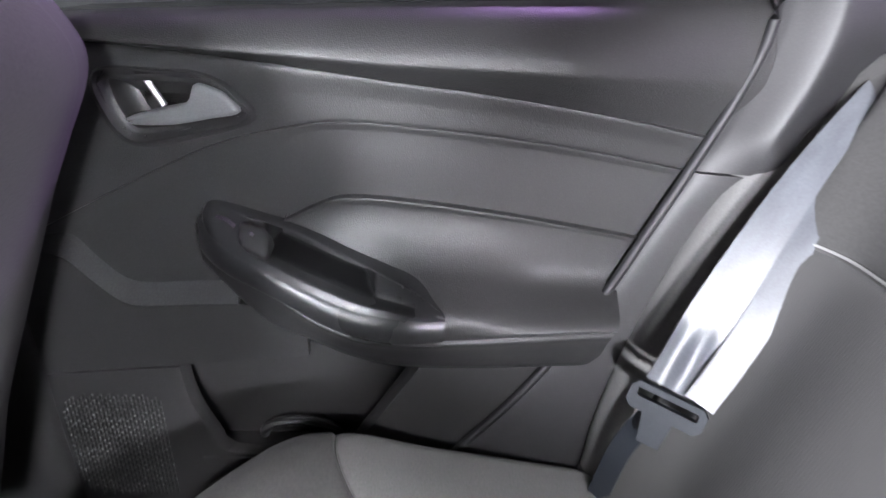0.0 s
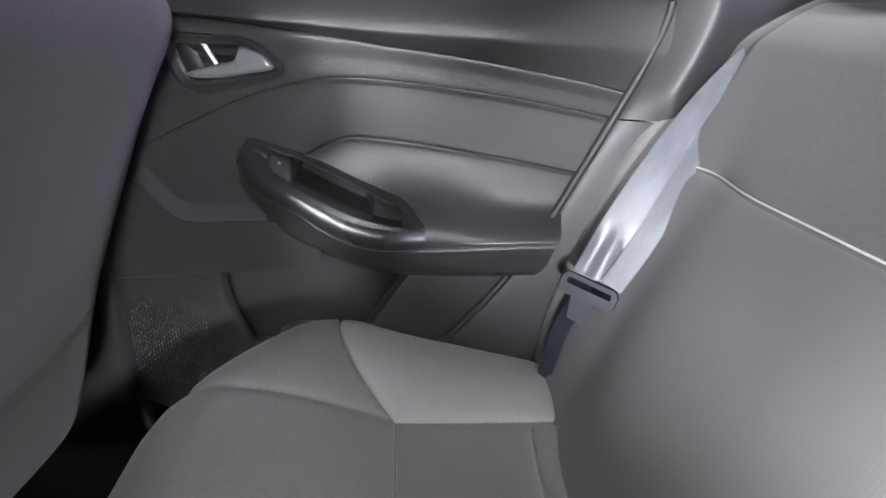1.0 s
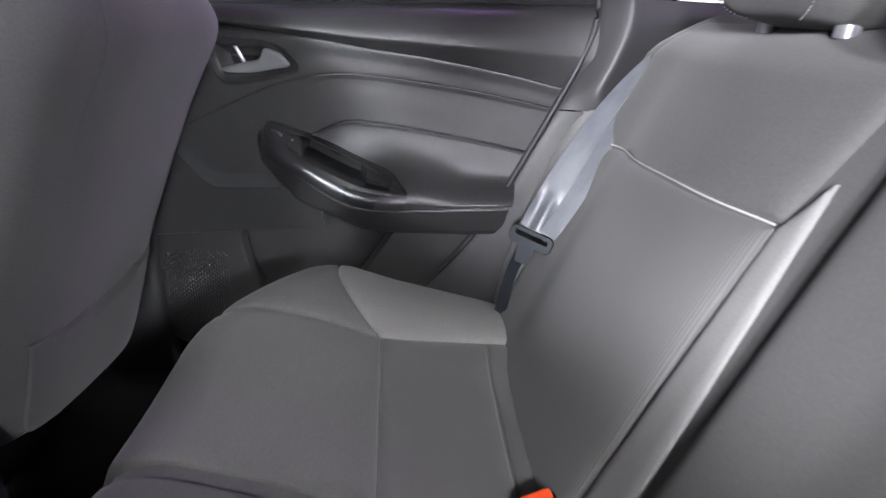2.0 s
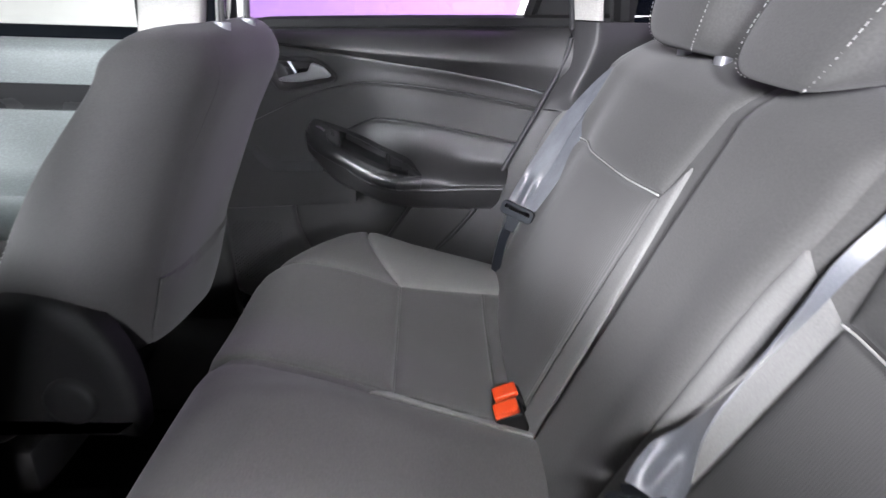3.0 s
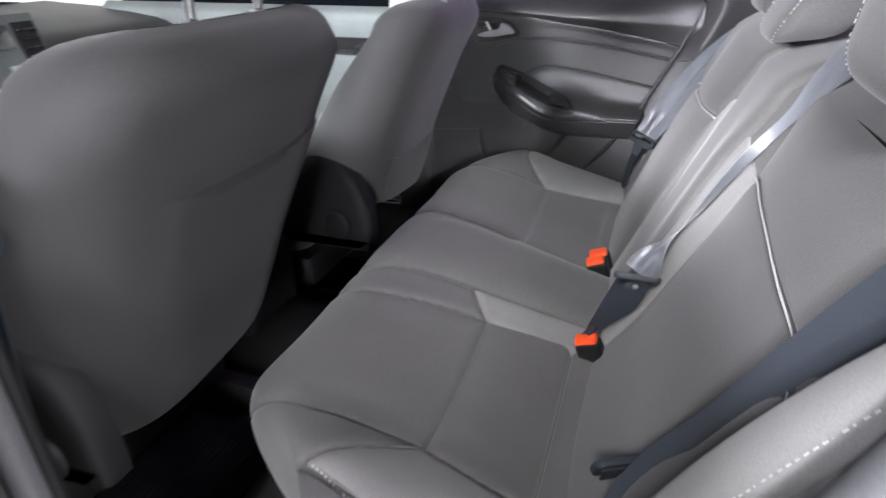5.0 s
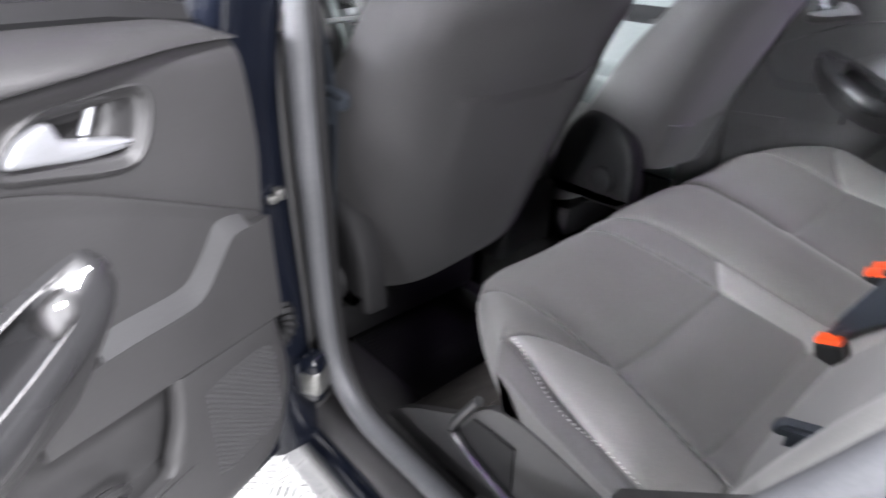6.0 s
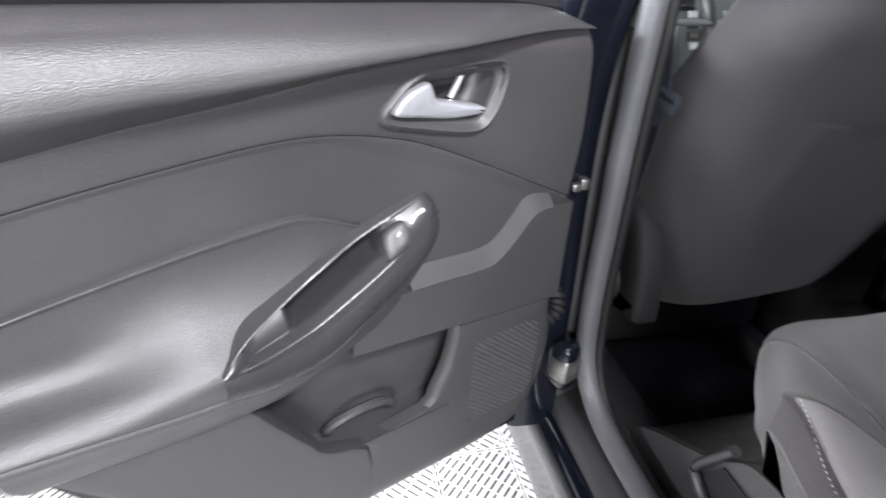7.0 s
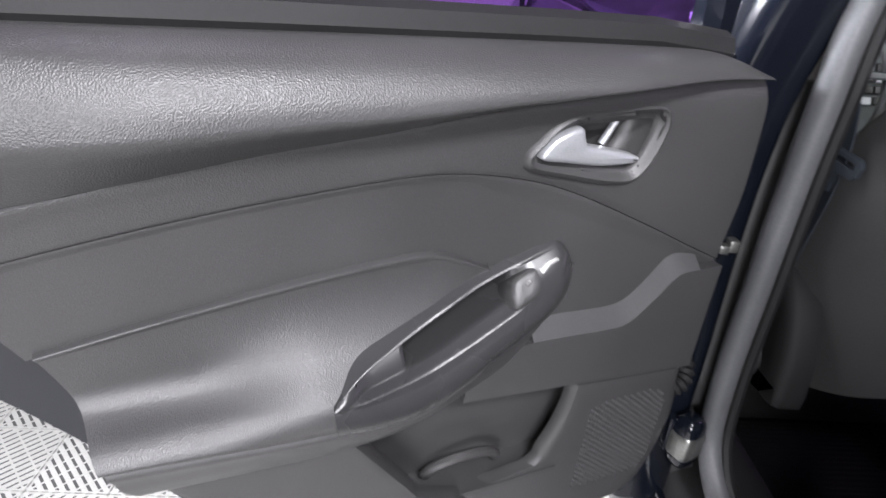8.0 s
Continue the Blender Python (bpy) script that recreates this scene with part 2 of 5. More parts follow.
def rounded(rx, ry, rz, e=0.45, nu=18, nv=28, m=Matrix()):
    """A cushion-like solid."""
    rings = []
    for i in range(1, nu):
        p = math.pi * (i / nu - 0.5)
        cz, cr = math.copysign(abs(math.sin(p)) ** e, math.sin(p)), abs(math.cos(p)) ** e
        ring = []
        for k in range(nv):
            a = 2 * math.pi * k / nv
            c, s = math.cos(a), math.sin(a)
            ring.append(m @ Vector((rx * cr * math.copysign(abs(c) ** e, c), ry * cr * math.copysign(abs(s) ** e, s), rz * cz)))
        rings.append(ring)
    return loops(rings)


# ---- setting: garage and car shell ----
ground = tagged(finish("ground", block(-4.5, 4.5, -5, 4.5, -0.06, -0.0085, 0), GAP), "grey garage slab under white snap tiles", "floor", kind="structure")
tagged(finish("floor", block(-4.4, 0.34, -4.9, -2.62, -0.0085, -0.002, 0), TILE), "white plastic garage floor tiles", "floor", kind="structure")
for x0, x1, y0, y1 in ((-4.4, 4.4, -0.28, 4.4), (0.34, 4.4, -4.9, -0.28), (-4.4, -1.46, -2.62, -0.28)):
    ob = tagged(finish("floor", block(x0, x1, y0, y1, -0.0085, -0.002, 0), TILE), "white plastic garage floor tiles", "floor", kind="structure")
for name, box in (("wall_north", (-4.6, -4.5, -5.1, 4.6, 0, 3)), ("wall_south", (4.5, 4.6, -5.1, 4.6, 0, 3)), ("wall_west", (-4.5, 4.5, -5.1, -5, 0, 3)), ("wall_east", (-4.5, 4.5, 4.5, 4.6, 0, 3))):
    tagged(finish(name, block(*box, 0), WALL if name in ("wall_east", "wall_north") else DIMWALL), "white painted garage wall" if name in ("wall_east", "wall_north") else "mid-grey painted garage wall", "wall", kind="structure")
tagged(finish("ceiling", block(-4.6, 4.6, -5.1, 4.6, 3.0, 3.1, 0), DIMWALL), "mid-grey garage ceiling", "ceiling", kind="structure")

# car floor, tunnel, sills
tagged(finish("car_floor", sheet(lambda u, v: (lerp(-1.6, 0.3, u), lerp(-0.62, 0.62, v), 0.30 + 0.13 * math.exp(-((lerp(-0.62, 0.62, v)) / 0.12) ** 4) + 0.10 * step(-0.2, -0.1, lerp(-1.6, 0.3, u))), fine_steps(40), fine_steps(40), (0, 0, -0.03)), CARPET), "black carpeted car floor with centre tunnel", "floor", kind="structure")
for s in (-1, 1):
    tagged(finish("sill", sheet(lambda u, v: (lerp(-1.5, 0.42, u), s * table(v, [(0, 0.462), (0.06, 0.472), (0.3, 0.545), (0.42, 0.59), (0.55, 0.64), (0.7, 0.67), (1, 0.68)]), table(v, [(0, 0.305), (0.06, 0.325), (0.3, 0.376), (0.42, 0.400), (0.55, 0.413), (0.7, 0.40), (1, 0.36)]) + 0.10 * step(0.12, 0.36, lerp(-1.5, 0.42, u))), fine_steps(40), fine_steps(16), (0, 0, -0.05)), PLASTIC), "black plastic door sill trim", "sill", kind="structure")
    tagged(finish("rocker", sheet(lambda u, v: (lerp(-1.6, 0.5, u), s * table(v, [(0, 0.672), (0.2, 0.692), (0.35, 0.704), (0.6, 0.706), (0.8, 0.700), (1, 0.685)]), table(v, [(0, 0.375), (0.2, 0.370), (0.35, 0.355), (0.6, 0.325), (0.8, 0.29), (1, 0.19)]) + 0.10 * step(0.16, 0.4, lerp(-1.6, 0.5, u))), fine_steps(40), fine_steps(20), (0, -s * 0.01, -0.04)), PAINT), "glossy blue-black painted rocker panel", "rocker", kind="structure")


def post(name, mat, label, rows, wx, wy, n=24):
    """A pillar through (x, y, z) rows with a rounded section."""
    pts = curve(rows, n)
    rings = []
    for p in pts:
        ring = []
        for k in range(20):
            a = 2 * math.pi * k / 20
            c, s = math.cos(a), math.sin(a)
            ring.append(p + Vector((wx / 2 * math.copysign(abs(c) ** 0.5, c), wy / 2 * math.copysign(abs(s) ** 0.5, s), 0)))
        rings.append(ring)
    return tagged(finish(name, loops(rings), mat), label, "pillar", kind="structure")


for s in (-1, 1):
    post("b_pillar", PAINT, "glossy blue-black painted door pillar", [(-0.365, s * 0.715, 0.36), (-0.365, s * 0.715, 0.6), (-0.365, s * 0.715, 0.9), (-0.34, s * 0.69, 1.08), (-0.27, s * 0.60, 1.40)], 0.14, 0.10)
    post("b_pillar_trim", PLASTIC, "dark plastic lower door pillar trim", [(-0.37, s * 0.655, 0.40), (-0.375, s * 0.655, 0.7), (-0.375, s * 0.65, 0.985)], 0.12, 0.05)
    post("b_pillar_cover", IVORY, "pale plastic upper door pillar trim", [(-0.375, s * 0.65, 0.987), (-0.35, s * 0.63, 1.1), (-0.29, s * 0.545, 1.42)], 0.115, 0.05)

# roof, screens, parcel shelf
tagged(finish("ceiling", sheet(lambda u, v: (lerp(-0.95, 0.75, u), lerp(-0.60, 0.60, v), 1.46 - 0.10 * (2 * u - 1) ** 2 - 0.08 * (2 * v - 1) ** 4), fine_steps(20), fine_steps(20), (0, 0, 0.03)), LINER), "pale grey cloth headliner", "headliner", kind="structure")
tagged(finish("parcel_shelf", sheet(lambda u, v: (lerp(0.45, 0.95, u), lerp(-0.62, 0.62, v), 0.985 + 0.004 * math.sin(9 * v)), fine_steps(6), fine_steps(20), (0, 0, -0.03)), CARPET), "black carpeted parcel shelf", "shelf", kind="structure")
for k in range(5):
    tagged(finish("vent_slat", block(0.62 + k * 0.022, 0.632 + k * 0.022, -0.12, 0.30, 0.992, 1.004, 0.002), PLASTIC, tagged(bpy.data.objects["parcel_shelf"])), "")
rear_window = thing("window_1", "sloping dark tinted rear window", "window", kind="structure", at=(0.95, 0, 1.0))
keep(rear_window, finish("pane", sheet(lambda u, v: (lerp(0.98, 0.66, u), lerp(-0.56, 0.56, v), lerp(1.0, 1.38, u)), fine_steps(6), fine_steps(10), (0.004, 0, 0.003)), SMOKE))
windscreen = thing("window_2", "clear sloping windscreen", "window", kind="structure", at=(-1.6, 0, 1.0))
keep(windscreen, finish("pane", sheet(lambda u, v: (lerp(-1.75, -0.98, u), lerp(-0.6, 0.6, v), lerp(1.0, 1.37, u)), fine_steps(6), fine_steps(10), (-0.004, 0, 0.003)), GLASS))

# C-pillar trims, one each side, with the quarter below
for s in (-1, 1):
    def quarter(u, v):
        z = lerp(0.52, 1.42, u)
        x0 = table(z, [(0.5, 0.03), (0.592, 0.117), (0.667, 0.182), (0.748, 0.236), (0.83, 0.278), (0.90, 0.312), (0.962, 0.340), (1.0, 0.352), (1.03, 0.354), (1.07, 0.348), (1.12, 0.340), (1.42, 0.36)])
        up = step(0.84, 0.93, z)
        dx = lerp(table(v, [(0, -0.004), (0.05, -0.003), (0.12, 0.002), (0.3, 0.030), (0.6, 0.09), (1, 0.22)]), table(v, [(0, -0.004), (0.05, -0.003), (0.12, 0.002), (0.2, 0.008), (0.5, 0.028), (0.58, 0.036), (0.66, 0.050), (0.75, 0.075), (1, 0.22)]), up)
        y = lerp(table(v, [(0, 0.622), (0.05, 0.610), (0.12, 0.604), (0.3, 0.598), (0.6, 0.588), (1, 0.57)]), table(v, [(0, 0.622), (0.05, 0.610), (0.12, 0.604), (0.2, 0.599), (0.5, 0.584), (0.58, 0.581), (0.66, 0.584), (0.75, 0.593), (1, 0.64)]), up)
        x, y = x0 + dx, y - 0.12 * step(1.03, 1.42, z)
        if s < 0:
            x, y = x + 0.10 * step(0.5, 0.62, z), y + 0.055 * step(1.3, 0.95, z)
        return (x, s * y, z)
    trim = thing("c_pillar", "grey moulded plastic rear pillar trim", "trim", kind="structure", at=(0.3, s * 0.6, 0.6))
    keep(trim, finish("lower_trim", sheet(lambda u, v: quarter(u * 0.4095, v), fine_steps(40), fine_steps(50, 0.2), (0.003, s * 0.008, 0)), PILLAR))
    keep(trim, finish("upper_trim", sheet(lambda u, v: quarter(lerp(0.412, 0.5815, u), v), fine_steps(40), fine_steps(50, 0.2), (0.003, s * 0.008, 0)), PILLAR))
    keep(trim, finish("pale_trim", sheet(lambda u, v: quarter(lerp(0.584, 1, u), 0.62 * v), fine_steps(30), fine_steps(40, 0.2), (0.003, s * 0.008, 0)), IVORY, label="pale plastic upper trim"))
    path = [Vector(quarter(u, 0.05)) + Vector((-0.004, -s * 0.006, 0)) for u in fine_steps(60)]
    keep(trim, finish("welt", tube(path, 0.0045, 10), WELT, label="dark rubber edge welt"))
# wheel-house carpet behind the cushion sides
for s in (-1, 1):
    tagged(finish("wheel_arch_trim", sheet(lambda u, v: (lerp(0.20, 0.34, u), s * (0.640 - 0.02 * math.sin(v * 3)), lerp(0.34, 0.66, v) + 0.12 * u * v), fine_steps(8), fine_steps(10), (0, s * 0.015, 0)), PLASTIC), "black moulded trim beside the rear seat", "trim", kind="structure")

# weatherstrip round the open doorway
seal_path = curve([(-0.22, -0.57, 1.40), (-0.268, -0.642, 1.12), (-0.275, -0.655, 0.95), (-0.280, -0.655, 0.75), (-0.285, -0.652, 0.60), (-0.270, -0.65, 0.50), (-0.205, -0.645, 0.445), (-0.06, -0.64, 0.43), (0.08, -0.645, 0.445), (0.19, -0.66, 0.53), (0.28, -0.68, 0.70), (0.355, -0.69, 0.86), (0.395, -0.685, 0.95), (0.45, -0.655, 1.06), (0.57, -0.56, 1.30)], 90)
tagged(finish("door_seal", tube(seal_path, 0.0165, 14, 1.0, (0, 1, 0)), RUBBER), "grey rubber door weatherstrip round the opening", "seal", kind="structure")
tagged(finish("door_seal_lip", tube([p + Vector((0.012, 0.016, 0.0)) for p in seal_path], 0.008, 8, 1.0, (0, 1, 0)), BLACK), "black rubber inner lip of the weatherstrip", "seal", kind="structure")
# outer quarter panel behind the open doorway
for s in (-1, 1):
    tagged(finish("quarter_panel", sheet(lambda u, v: (lerp(table(lerp(0.3, 1.05, v), [(0.3, 0.18), (0.55, 0.25), (0.75, 0.34), (0.86, 0.385), (0.95, 0.42), (1.05, 0.46)]), 1.3, u), s * table(u, [(0, 0.70), (0.03, 0.715), (0.06, 0.77), (0.12, 0.81), (1, 0.83)]), lerp(0.3, 1.05, v)), fine_steps(30, 0.0)[:4] + [0.12, 0.15, 0.2, 0.4, 0.7, 1.0], fine_steps(20), (0.01, -s * 0.012, 0)), PAINT), "glossy blue-black rear quarter panel", "body panel", kind="structure")
    tagged(finish("roof_side", sheet(lambda u, v: (lerp(lerp(0.46, 0.68, v), 1.35, u), s * lerp(table(u, [(0, 0.705), (0.08, 0.76), (0.2, 0.80), (1, 0.80)]), 0.56, v), lerp(1.052, 1.47, v)), fine_steps(20), fine_steps(14), (0.006, -s * 0.012, 0)), PAINT), "glossy blue-black rear roof pillar panel", "body panel", kind="structure")
    tagged(finish("cant_rail", tube(curve([(-1.0, s * 0.60, 1.36), (-0.5, s * 0.60, 1.425), (0.0, s * 0.60, 1.44), (0.4, s * 0.595, 1.43), (0.75, s * 0.57, 1.40)], 30), 0.035, 12), PAINT), "painted roof rail over the doors", "body panel", kind="structure")
tagged(finish("striker", tube(curve([(0.33, -0.70, 0.74), (0.345, -0.745, 0.745), (0.365, -0.745, 0.775), (0.37, -0.70, 0.78)], 14), 0.006, 8), STEEL), "zinc-plated door lock striker", "striker")

# body panels that close the car above, in front and behind
tagged(finish("roof", sheet(lambda u, v: (lerp(-1.0, 0.72, u), lerp(-0.60, 0.60, v), 1.515 - 0.10 * (2 * u - 1) ** 2 - 0.06 * (2 * v - 1) ** 4), fine_steps(20), fine_steps(20), (0, 0, -0.01)), PAINT), "glossy blue-black car roof", "roof", kind="structure")
tagged(finish("bonnet", sheet(lambda u, v: (lerp(-1.70, -2.55, u), lerp(-0.80, 0.80, v) * lerp(1, 0.86, u), lerp(1.0, 0.80, u ** 1.5) - 0.07 * (2 * v - 1) ** 4), fine_steps(16), fine_steps(20), (0, 0, -0.02)), PAINT), "glossy blue-black bonnet", "body panel", kind="structure")
tagged(finish("nose_panel", sheet(lambda u, v: (lerp(-2.55, -2.62, math.sin(math.pi * u)), lerp(-0.70, 0.70, v), lerp(0.74, 0.24, u)), fine_steps(12), fine_steps(12), (0.02, 0, 0)), PAINT), "glossy blue-black front bumper", "body panel", kind="structure")
tagged(finish("boot_lid", sheet(lambda u, v: (table(u, [(0, 0.96), (0.35, 1.28), (0.45, 1.34), (1, 1.38)]), lerp(-0.80, 0.80, v), table(u, [(0, 1.01), (0.35, 1.0), (0.45, 0.95), (1, 0.30)])), fine_steps(20), fine_steps(16), (-0.02, 0, -0.01)), PAINT), "glossy blue-black boot lid and rear panel", "body panel", kind="structure")
for s in (-1, 1):
    tagged(finish("front_wing", sheet(lambda u, v: (lerp(-1.46, -2.58, u), s * (0.83 - 0.10 * u * u), lerp(0.32, lerp(0.985, 0.76, u), v)), fine_steps(12), fine_steps(12), (0, -s * 0.015, 0)), PAINT), "glossy blue-black front wing", "body panel", kind="structure")

# far side: front door card, B-post and glass
front_door = thing("front_door", "closed front door with grey-green card and dark band", "car door", at=(-0.9, 0.68, 0.4))
def card(u, v):
    x, z = lerp(-1.42, -0.44, u), lerp(0.42, 0.985, v)
    n = table(v, [(0, 0.0), (0.3, 0.02), (0.45, 0.07), (0.5, 0.075), (0.56, 0.03), (0.78, 0.01), (0.82, 0.018), (0.9, 0.03), (0.97, 0.028), (1, 0.008)])
    return (x, 0.655 - n, z)
for s in (1, -1):
    door_ob = front_door if s > 0 else thing("front_door", "closed driver's door with grey card", "car door", at=(-0.9, -0.68, 0.4))
    mir = (lambda p, s=s: (p[0], s * p[1], p[2]))
    keep(door_ob, finish("lower_card", sheet(lambda u, v: mir(card(u, v * 0.77)), fine_steps(10), fine_steps(40), (0, s * 0.02, 0)), FRONTCARD))
    keep(door_ob, finish("dark_band", sheet(lambda u, v: mir(card(u, lerp(0.772, 0.86, v))), fine_steps(10), fine_steps(8), (0, s * 0.02, 0)), SATIN))
    keep(door_ob, finish("upper_pad", sheet(lambda u, v: mir(card(u, lerp(0.862, 1, v))), fine_steps(10), fine_steps(14), (0, s * 0.02, 0)), FRONTCARD))
    keep(door_ob, finish("outer_skin", sheet(lambda u, v: mir((lerp(-1.45, -0.40, u), 0.86 - 0.05 * abs(2 * v - 0.9) ** 2, lerp(0.34, 1.0, v))), fine_steps(6), fine_steps(12), (0, -s * 0.012, 0)), PAINT))
    keep(door_ob, finish("pane", sheet(lambda u, v: mir((lerp(-1.25 + 0.35 * v, -0.44 + 0.06 * v, u), 0.70 - 0.13 * v, lerp(0.985, 1.38, v))), fine_steps(6), fine_steps(8), (0, s * 0.004, 0)), GLASS))
    keep(door_ob, finish("window_frame", tube(curve([mir((-0.43, 0.69, 0.98)), mir((-0.40, 0.64, 1.15)), mir((-0.36, 0.57, 1.36)), mir((-0.62, 0.565, 1.40)), mir((-0.92, 0.57, 1.36)), mir((-1.25, 0.68, 1.02))], 40), 0.022, 8), BLACK))

# ---- rear doors: one build, the right closed, the left mirrored and standing open ----
HINGE, SWING = (-0.357, 0.779), 67.8
CREASE = [(-0.31, 0.987), (-0.205, 0.987), (-0.07, 0.975), (0.046, 0.960), (0.11, 0.953), (0.19, 0.941), (0.26, 0.929), (0.31, 0.918), (0.46, 0.885)]
TOP = [(-0.31, 0.988), (-0.295, 0.995), (-0.27, 1.004), (-0.23, 1.010), (0.0, 1.020), (0.24, 1.028), (0.46, 1.034)]
FOLD = [(-0.35, 0.79), (-0.283, 0.823), (-0.20, 0.865), (-0.117, 0.903), (-0.06, 0.919), (0.0, 0.926), (0.10, 0.919), (0.19, 0.908), (0.28, 0.893), (0.46, 0.86)]
POCKET = [(-0.13, 0.80), (-0.09, 0.82), (-0.057, 0.836), (-0.03, 0.850), (-0.004, 0.859), (0.04, 0.858), (0.11, 0.850), (0.20, 0.836), (0.272, 0.823), (0.35, 0.81), (0.46, 0.79)]
SHELF = [(-0.14, 0.835), (-0.12, 0.808), (-0.08, 0.783), (-0.038, 0.755), (0.012, 0.737), (0.085, 0.739), (0.20, 0.746), (0.30, 0.750), (0.46, 0.755)]
UNDER = [(-0.14, 0.79), (-0.10, 0.745), (-0.076, 0.725), (-0.04, 0.713), (-0.002, 0.698), (0.05, 0.688), (0.15, 0.688), (0.21, 0.690), (0.46, 0.70)]
REAR = [(0.40, 0.10), (0.60, 0.16), (0.638, 0.191), (0.669, 0.214), (0.714, 0.244), (0.736, 0.248), (0.778, 0.261), (0.813, 0.276), (0.844, 0.292), (0.90, 0.328), (0.95, 0.358), (1.03, 0.405)]
FRONT = [(0.43, -0.198), (0.462, -0.306), (0.501, -0.337), (0.578, -0.345), (0.656, -0.333), (0.812, -0.320), (0.881, -0.322), (0.954, -0.312), (0.99, -0.302), (1.03, -0.29)]
BULGE = [(-0.14, 0.016), (-0.11, 0.026), (-0.07, 0.038), (-0.02, 0.050), (0.05, 0.059), (0.12, 0.061), (0.30, 0.055), (0.46, 0.05)]


def rear_door(side, label):
    c, s = math.cos(radians(SWING)), math.sin(radians(SWING))

    def at(x, z, n):
        """Place of a point of the door: along it, up, and inwards from the trim's plane."""
        y = 0.64 - n
        if side > 0:
            return Vector((x, y - 0.067 * (x - 0.05), z))
        a, b = x - HINGE[0], HINGE[1] - y + 0.05 * (z - 0.8)
        return Vector((HINGE[0] + a * c + b * s, -HINGE[1] - a * s + b * c, z + 0.0196))

    inward = (at(0, 0, 1) - at(0, 0, 0)).normalized()
    door = thing("rear_door", label, "car door", "rear doors", at=at(HINGE[0], 0.5, -0.1))
    xr = lambda z: table(z, REAR)
    xf = lambda z: table(z, FRONT)

    def add(name, bm, mat, lab="", angle=38):
        return keep(door, finish(name, bm, mat, label=lab, angle=angle))

    def inside(x, z, ring):
        hit = False
        for p, q in zip(ring, ring[1:] + ring[:1]):
            if (p.y > z) != (q.y > z) and x < p.x + (z - p.y) / (q.y - p.y) * (q.x - p.x):
                hit = not hit
        return hit

    def strip(name, mat, lo, hi, prof, x0=-0.35, x1=None, nu=60, nv=24, edge=0.5, lab="", thick=0.012, hole=None, short=0.0):
        """Trim between two lines of the door, with an inward profile prof(x, v)."""
        end = x1 if x1 is not None else 0.46

        def spot(u, v):
            x = lerp(x0, end, u)
            for _ in range(5):
                z = lerp(lo(x), hi(x), v)
                x = lerp(max(x0, xf(z)), min(end, xr(z) - short), u)
            return x, lerp(lo(x), hi(x), v)

        def f(u, v):
            x, z = spot(u, v)
            return at(x, z, prof(x, v) - (0.085 if hole and inside(x, z, hole) else 0.0))
        us, vs = fine_steps(nu, 0.3), fine_steps(nv, edge)
        bm = sheet(f, us, vs, -inward * thick)
        return add(name, bm, mat, lab)

    crease, fold, pocket, shelf, under = (lambda x: table(x, CREASE)), (lambda x: table(x, FOLD)), (lambda x: table(x, POCKET)), (lambda x: table(x, SHELF)), (lambda x: table(x, UNDER))
    top = lambda x: table(x, TOP)
    # grip lines, front to rear: upper edge, crest and lower seam, as (along, up, inward)
    top_line = [(-0.131, 0.846, 0.006), (-0.127, 0.8495, 0.007), (-0.118, 0.851, 0.008), (-0.098, 0.8455, 0.009), (-0.073, 0.837, 0.010), (-0.046, 0.8275, 0.013), (-0.018, 0.8165, 0.020), (0.008, 0.8055, 0.026), (0.036, 0.7935, 0.035), (0.064, 0.7815, 0.046), (0.089, 0.764, 0.059)]
    crest = [(-0.132, 0.842, 0.010), (-0.130, 0.834, 0.018), (-0.120, 0.823, 0.027), (-0.100, 0.810, 0.034), (-0.075, 0.798, 0.040), (-0.048, 0.785, 0.045), (-0.020, 0.773, 0.049), (0.006, 0.764, 0.053), (0.035, 0.760, 0.057), (0.062, 0.759, 0.060), (0.090, 0.760, 0.061)]
    seam = [(-0.139, 0.838, 0.001), (-0.141, 0.823, 0.009), (-0.134, 0.805, 0.019), (-0.113, 0.790, 0.030), (-0.085, 0.778, 0.038), (-0.056, 0.765, 0.044), (-0.027, 0.750, 0.050), (0.0, 0.740, 0.055), (0.030, 0.7355, 0.060), (0.058, 0.735, 0.062), (0.087, 0.739, 0.062)]
    lines = [curve(rows, 120) for rows in (top_line, crest, seam)]
    outer = [Vector((p.x, p.y)) for p in lines[0][::3]] + [Vector((p.x, p.y)) for p in lines[2][::-3]]
    bez = smooth_ring([(x, z, 0) for x, z in ((-0.079, 0.930), (-0.089, 0.945), (-0.102, 0.957), (-0.122, 0.9645), (-0.155, 0.966), (-0.188, 0.967), (-0.201, 0.962), (-0.202, 0.945), (-0.190, 0.917), (-0.170, 0.908), (-0.115, 0.919))], 64)
    bez = [Vector((p.x, p.y)) for p in bez]
    hollow = inset(outer, 0.006)
    # soft upper pad with its rolled top and undercut
    def pad_shape(x, v):
        """Overhanging roll: the lower face turns under, the upper leans back to the window."""
        ridge = table(x, [(-0.3, 0.10), (-0.1, 0.18), (0.1, 0.28), (0.35, 0.42), (0.5, 0.45)])
        if v < ridge:
            n = table(v / ridge, [(0, 0.0185), (0.25, 0.0250), (0.75, 0.0370), (0.92, 0.0400), (1, 0.0410)])
        else:
            n = table((v - ridge) / (1 - ridge), [(0, 0.0410), (0.06, 0.0412), (0.25, 0.0385), (0.45, 0.0335), (0.65, 0.0260), (0.80, 0.0170), (0.92, 0.0040), (1, -0.012)])
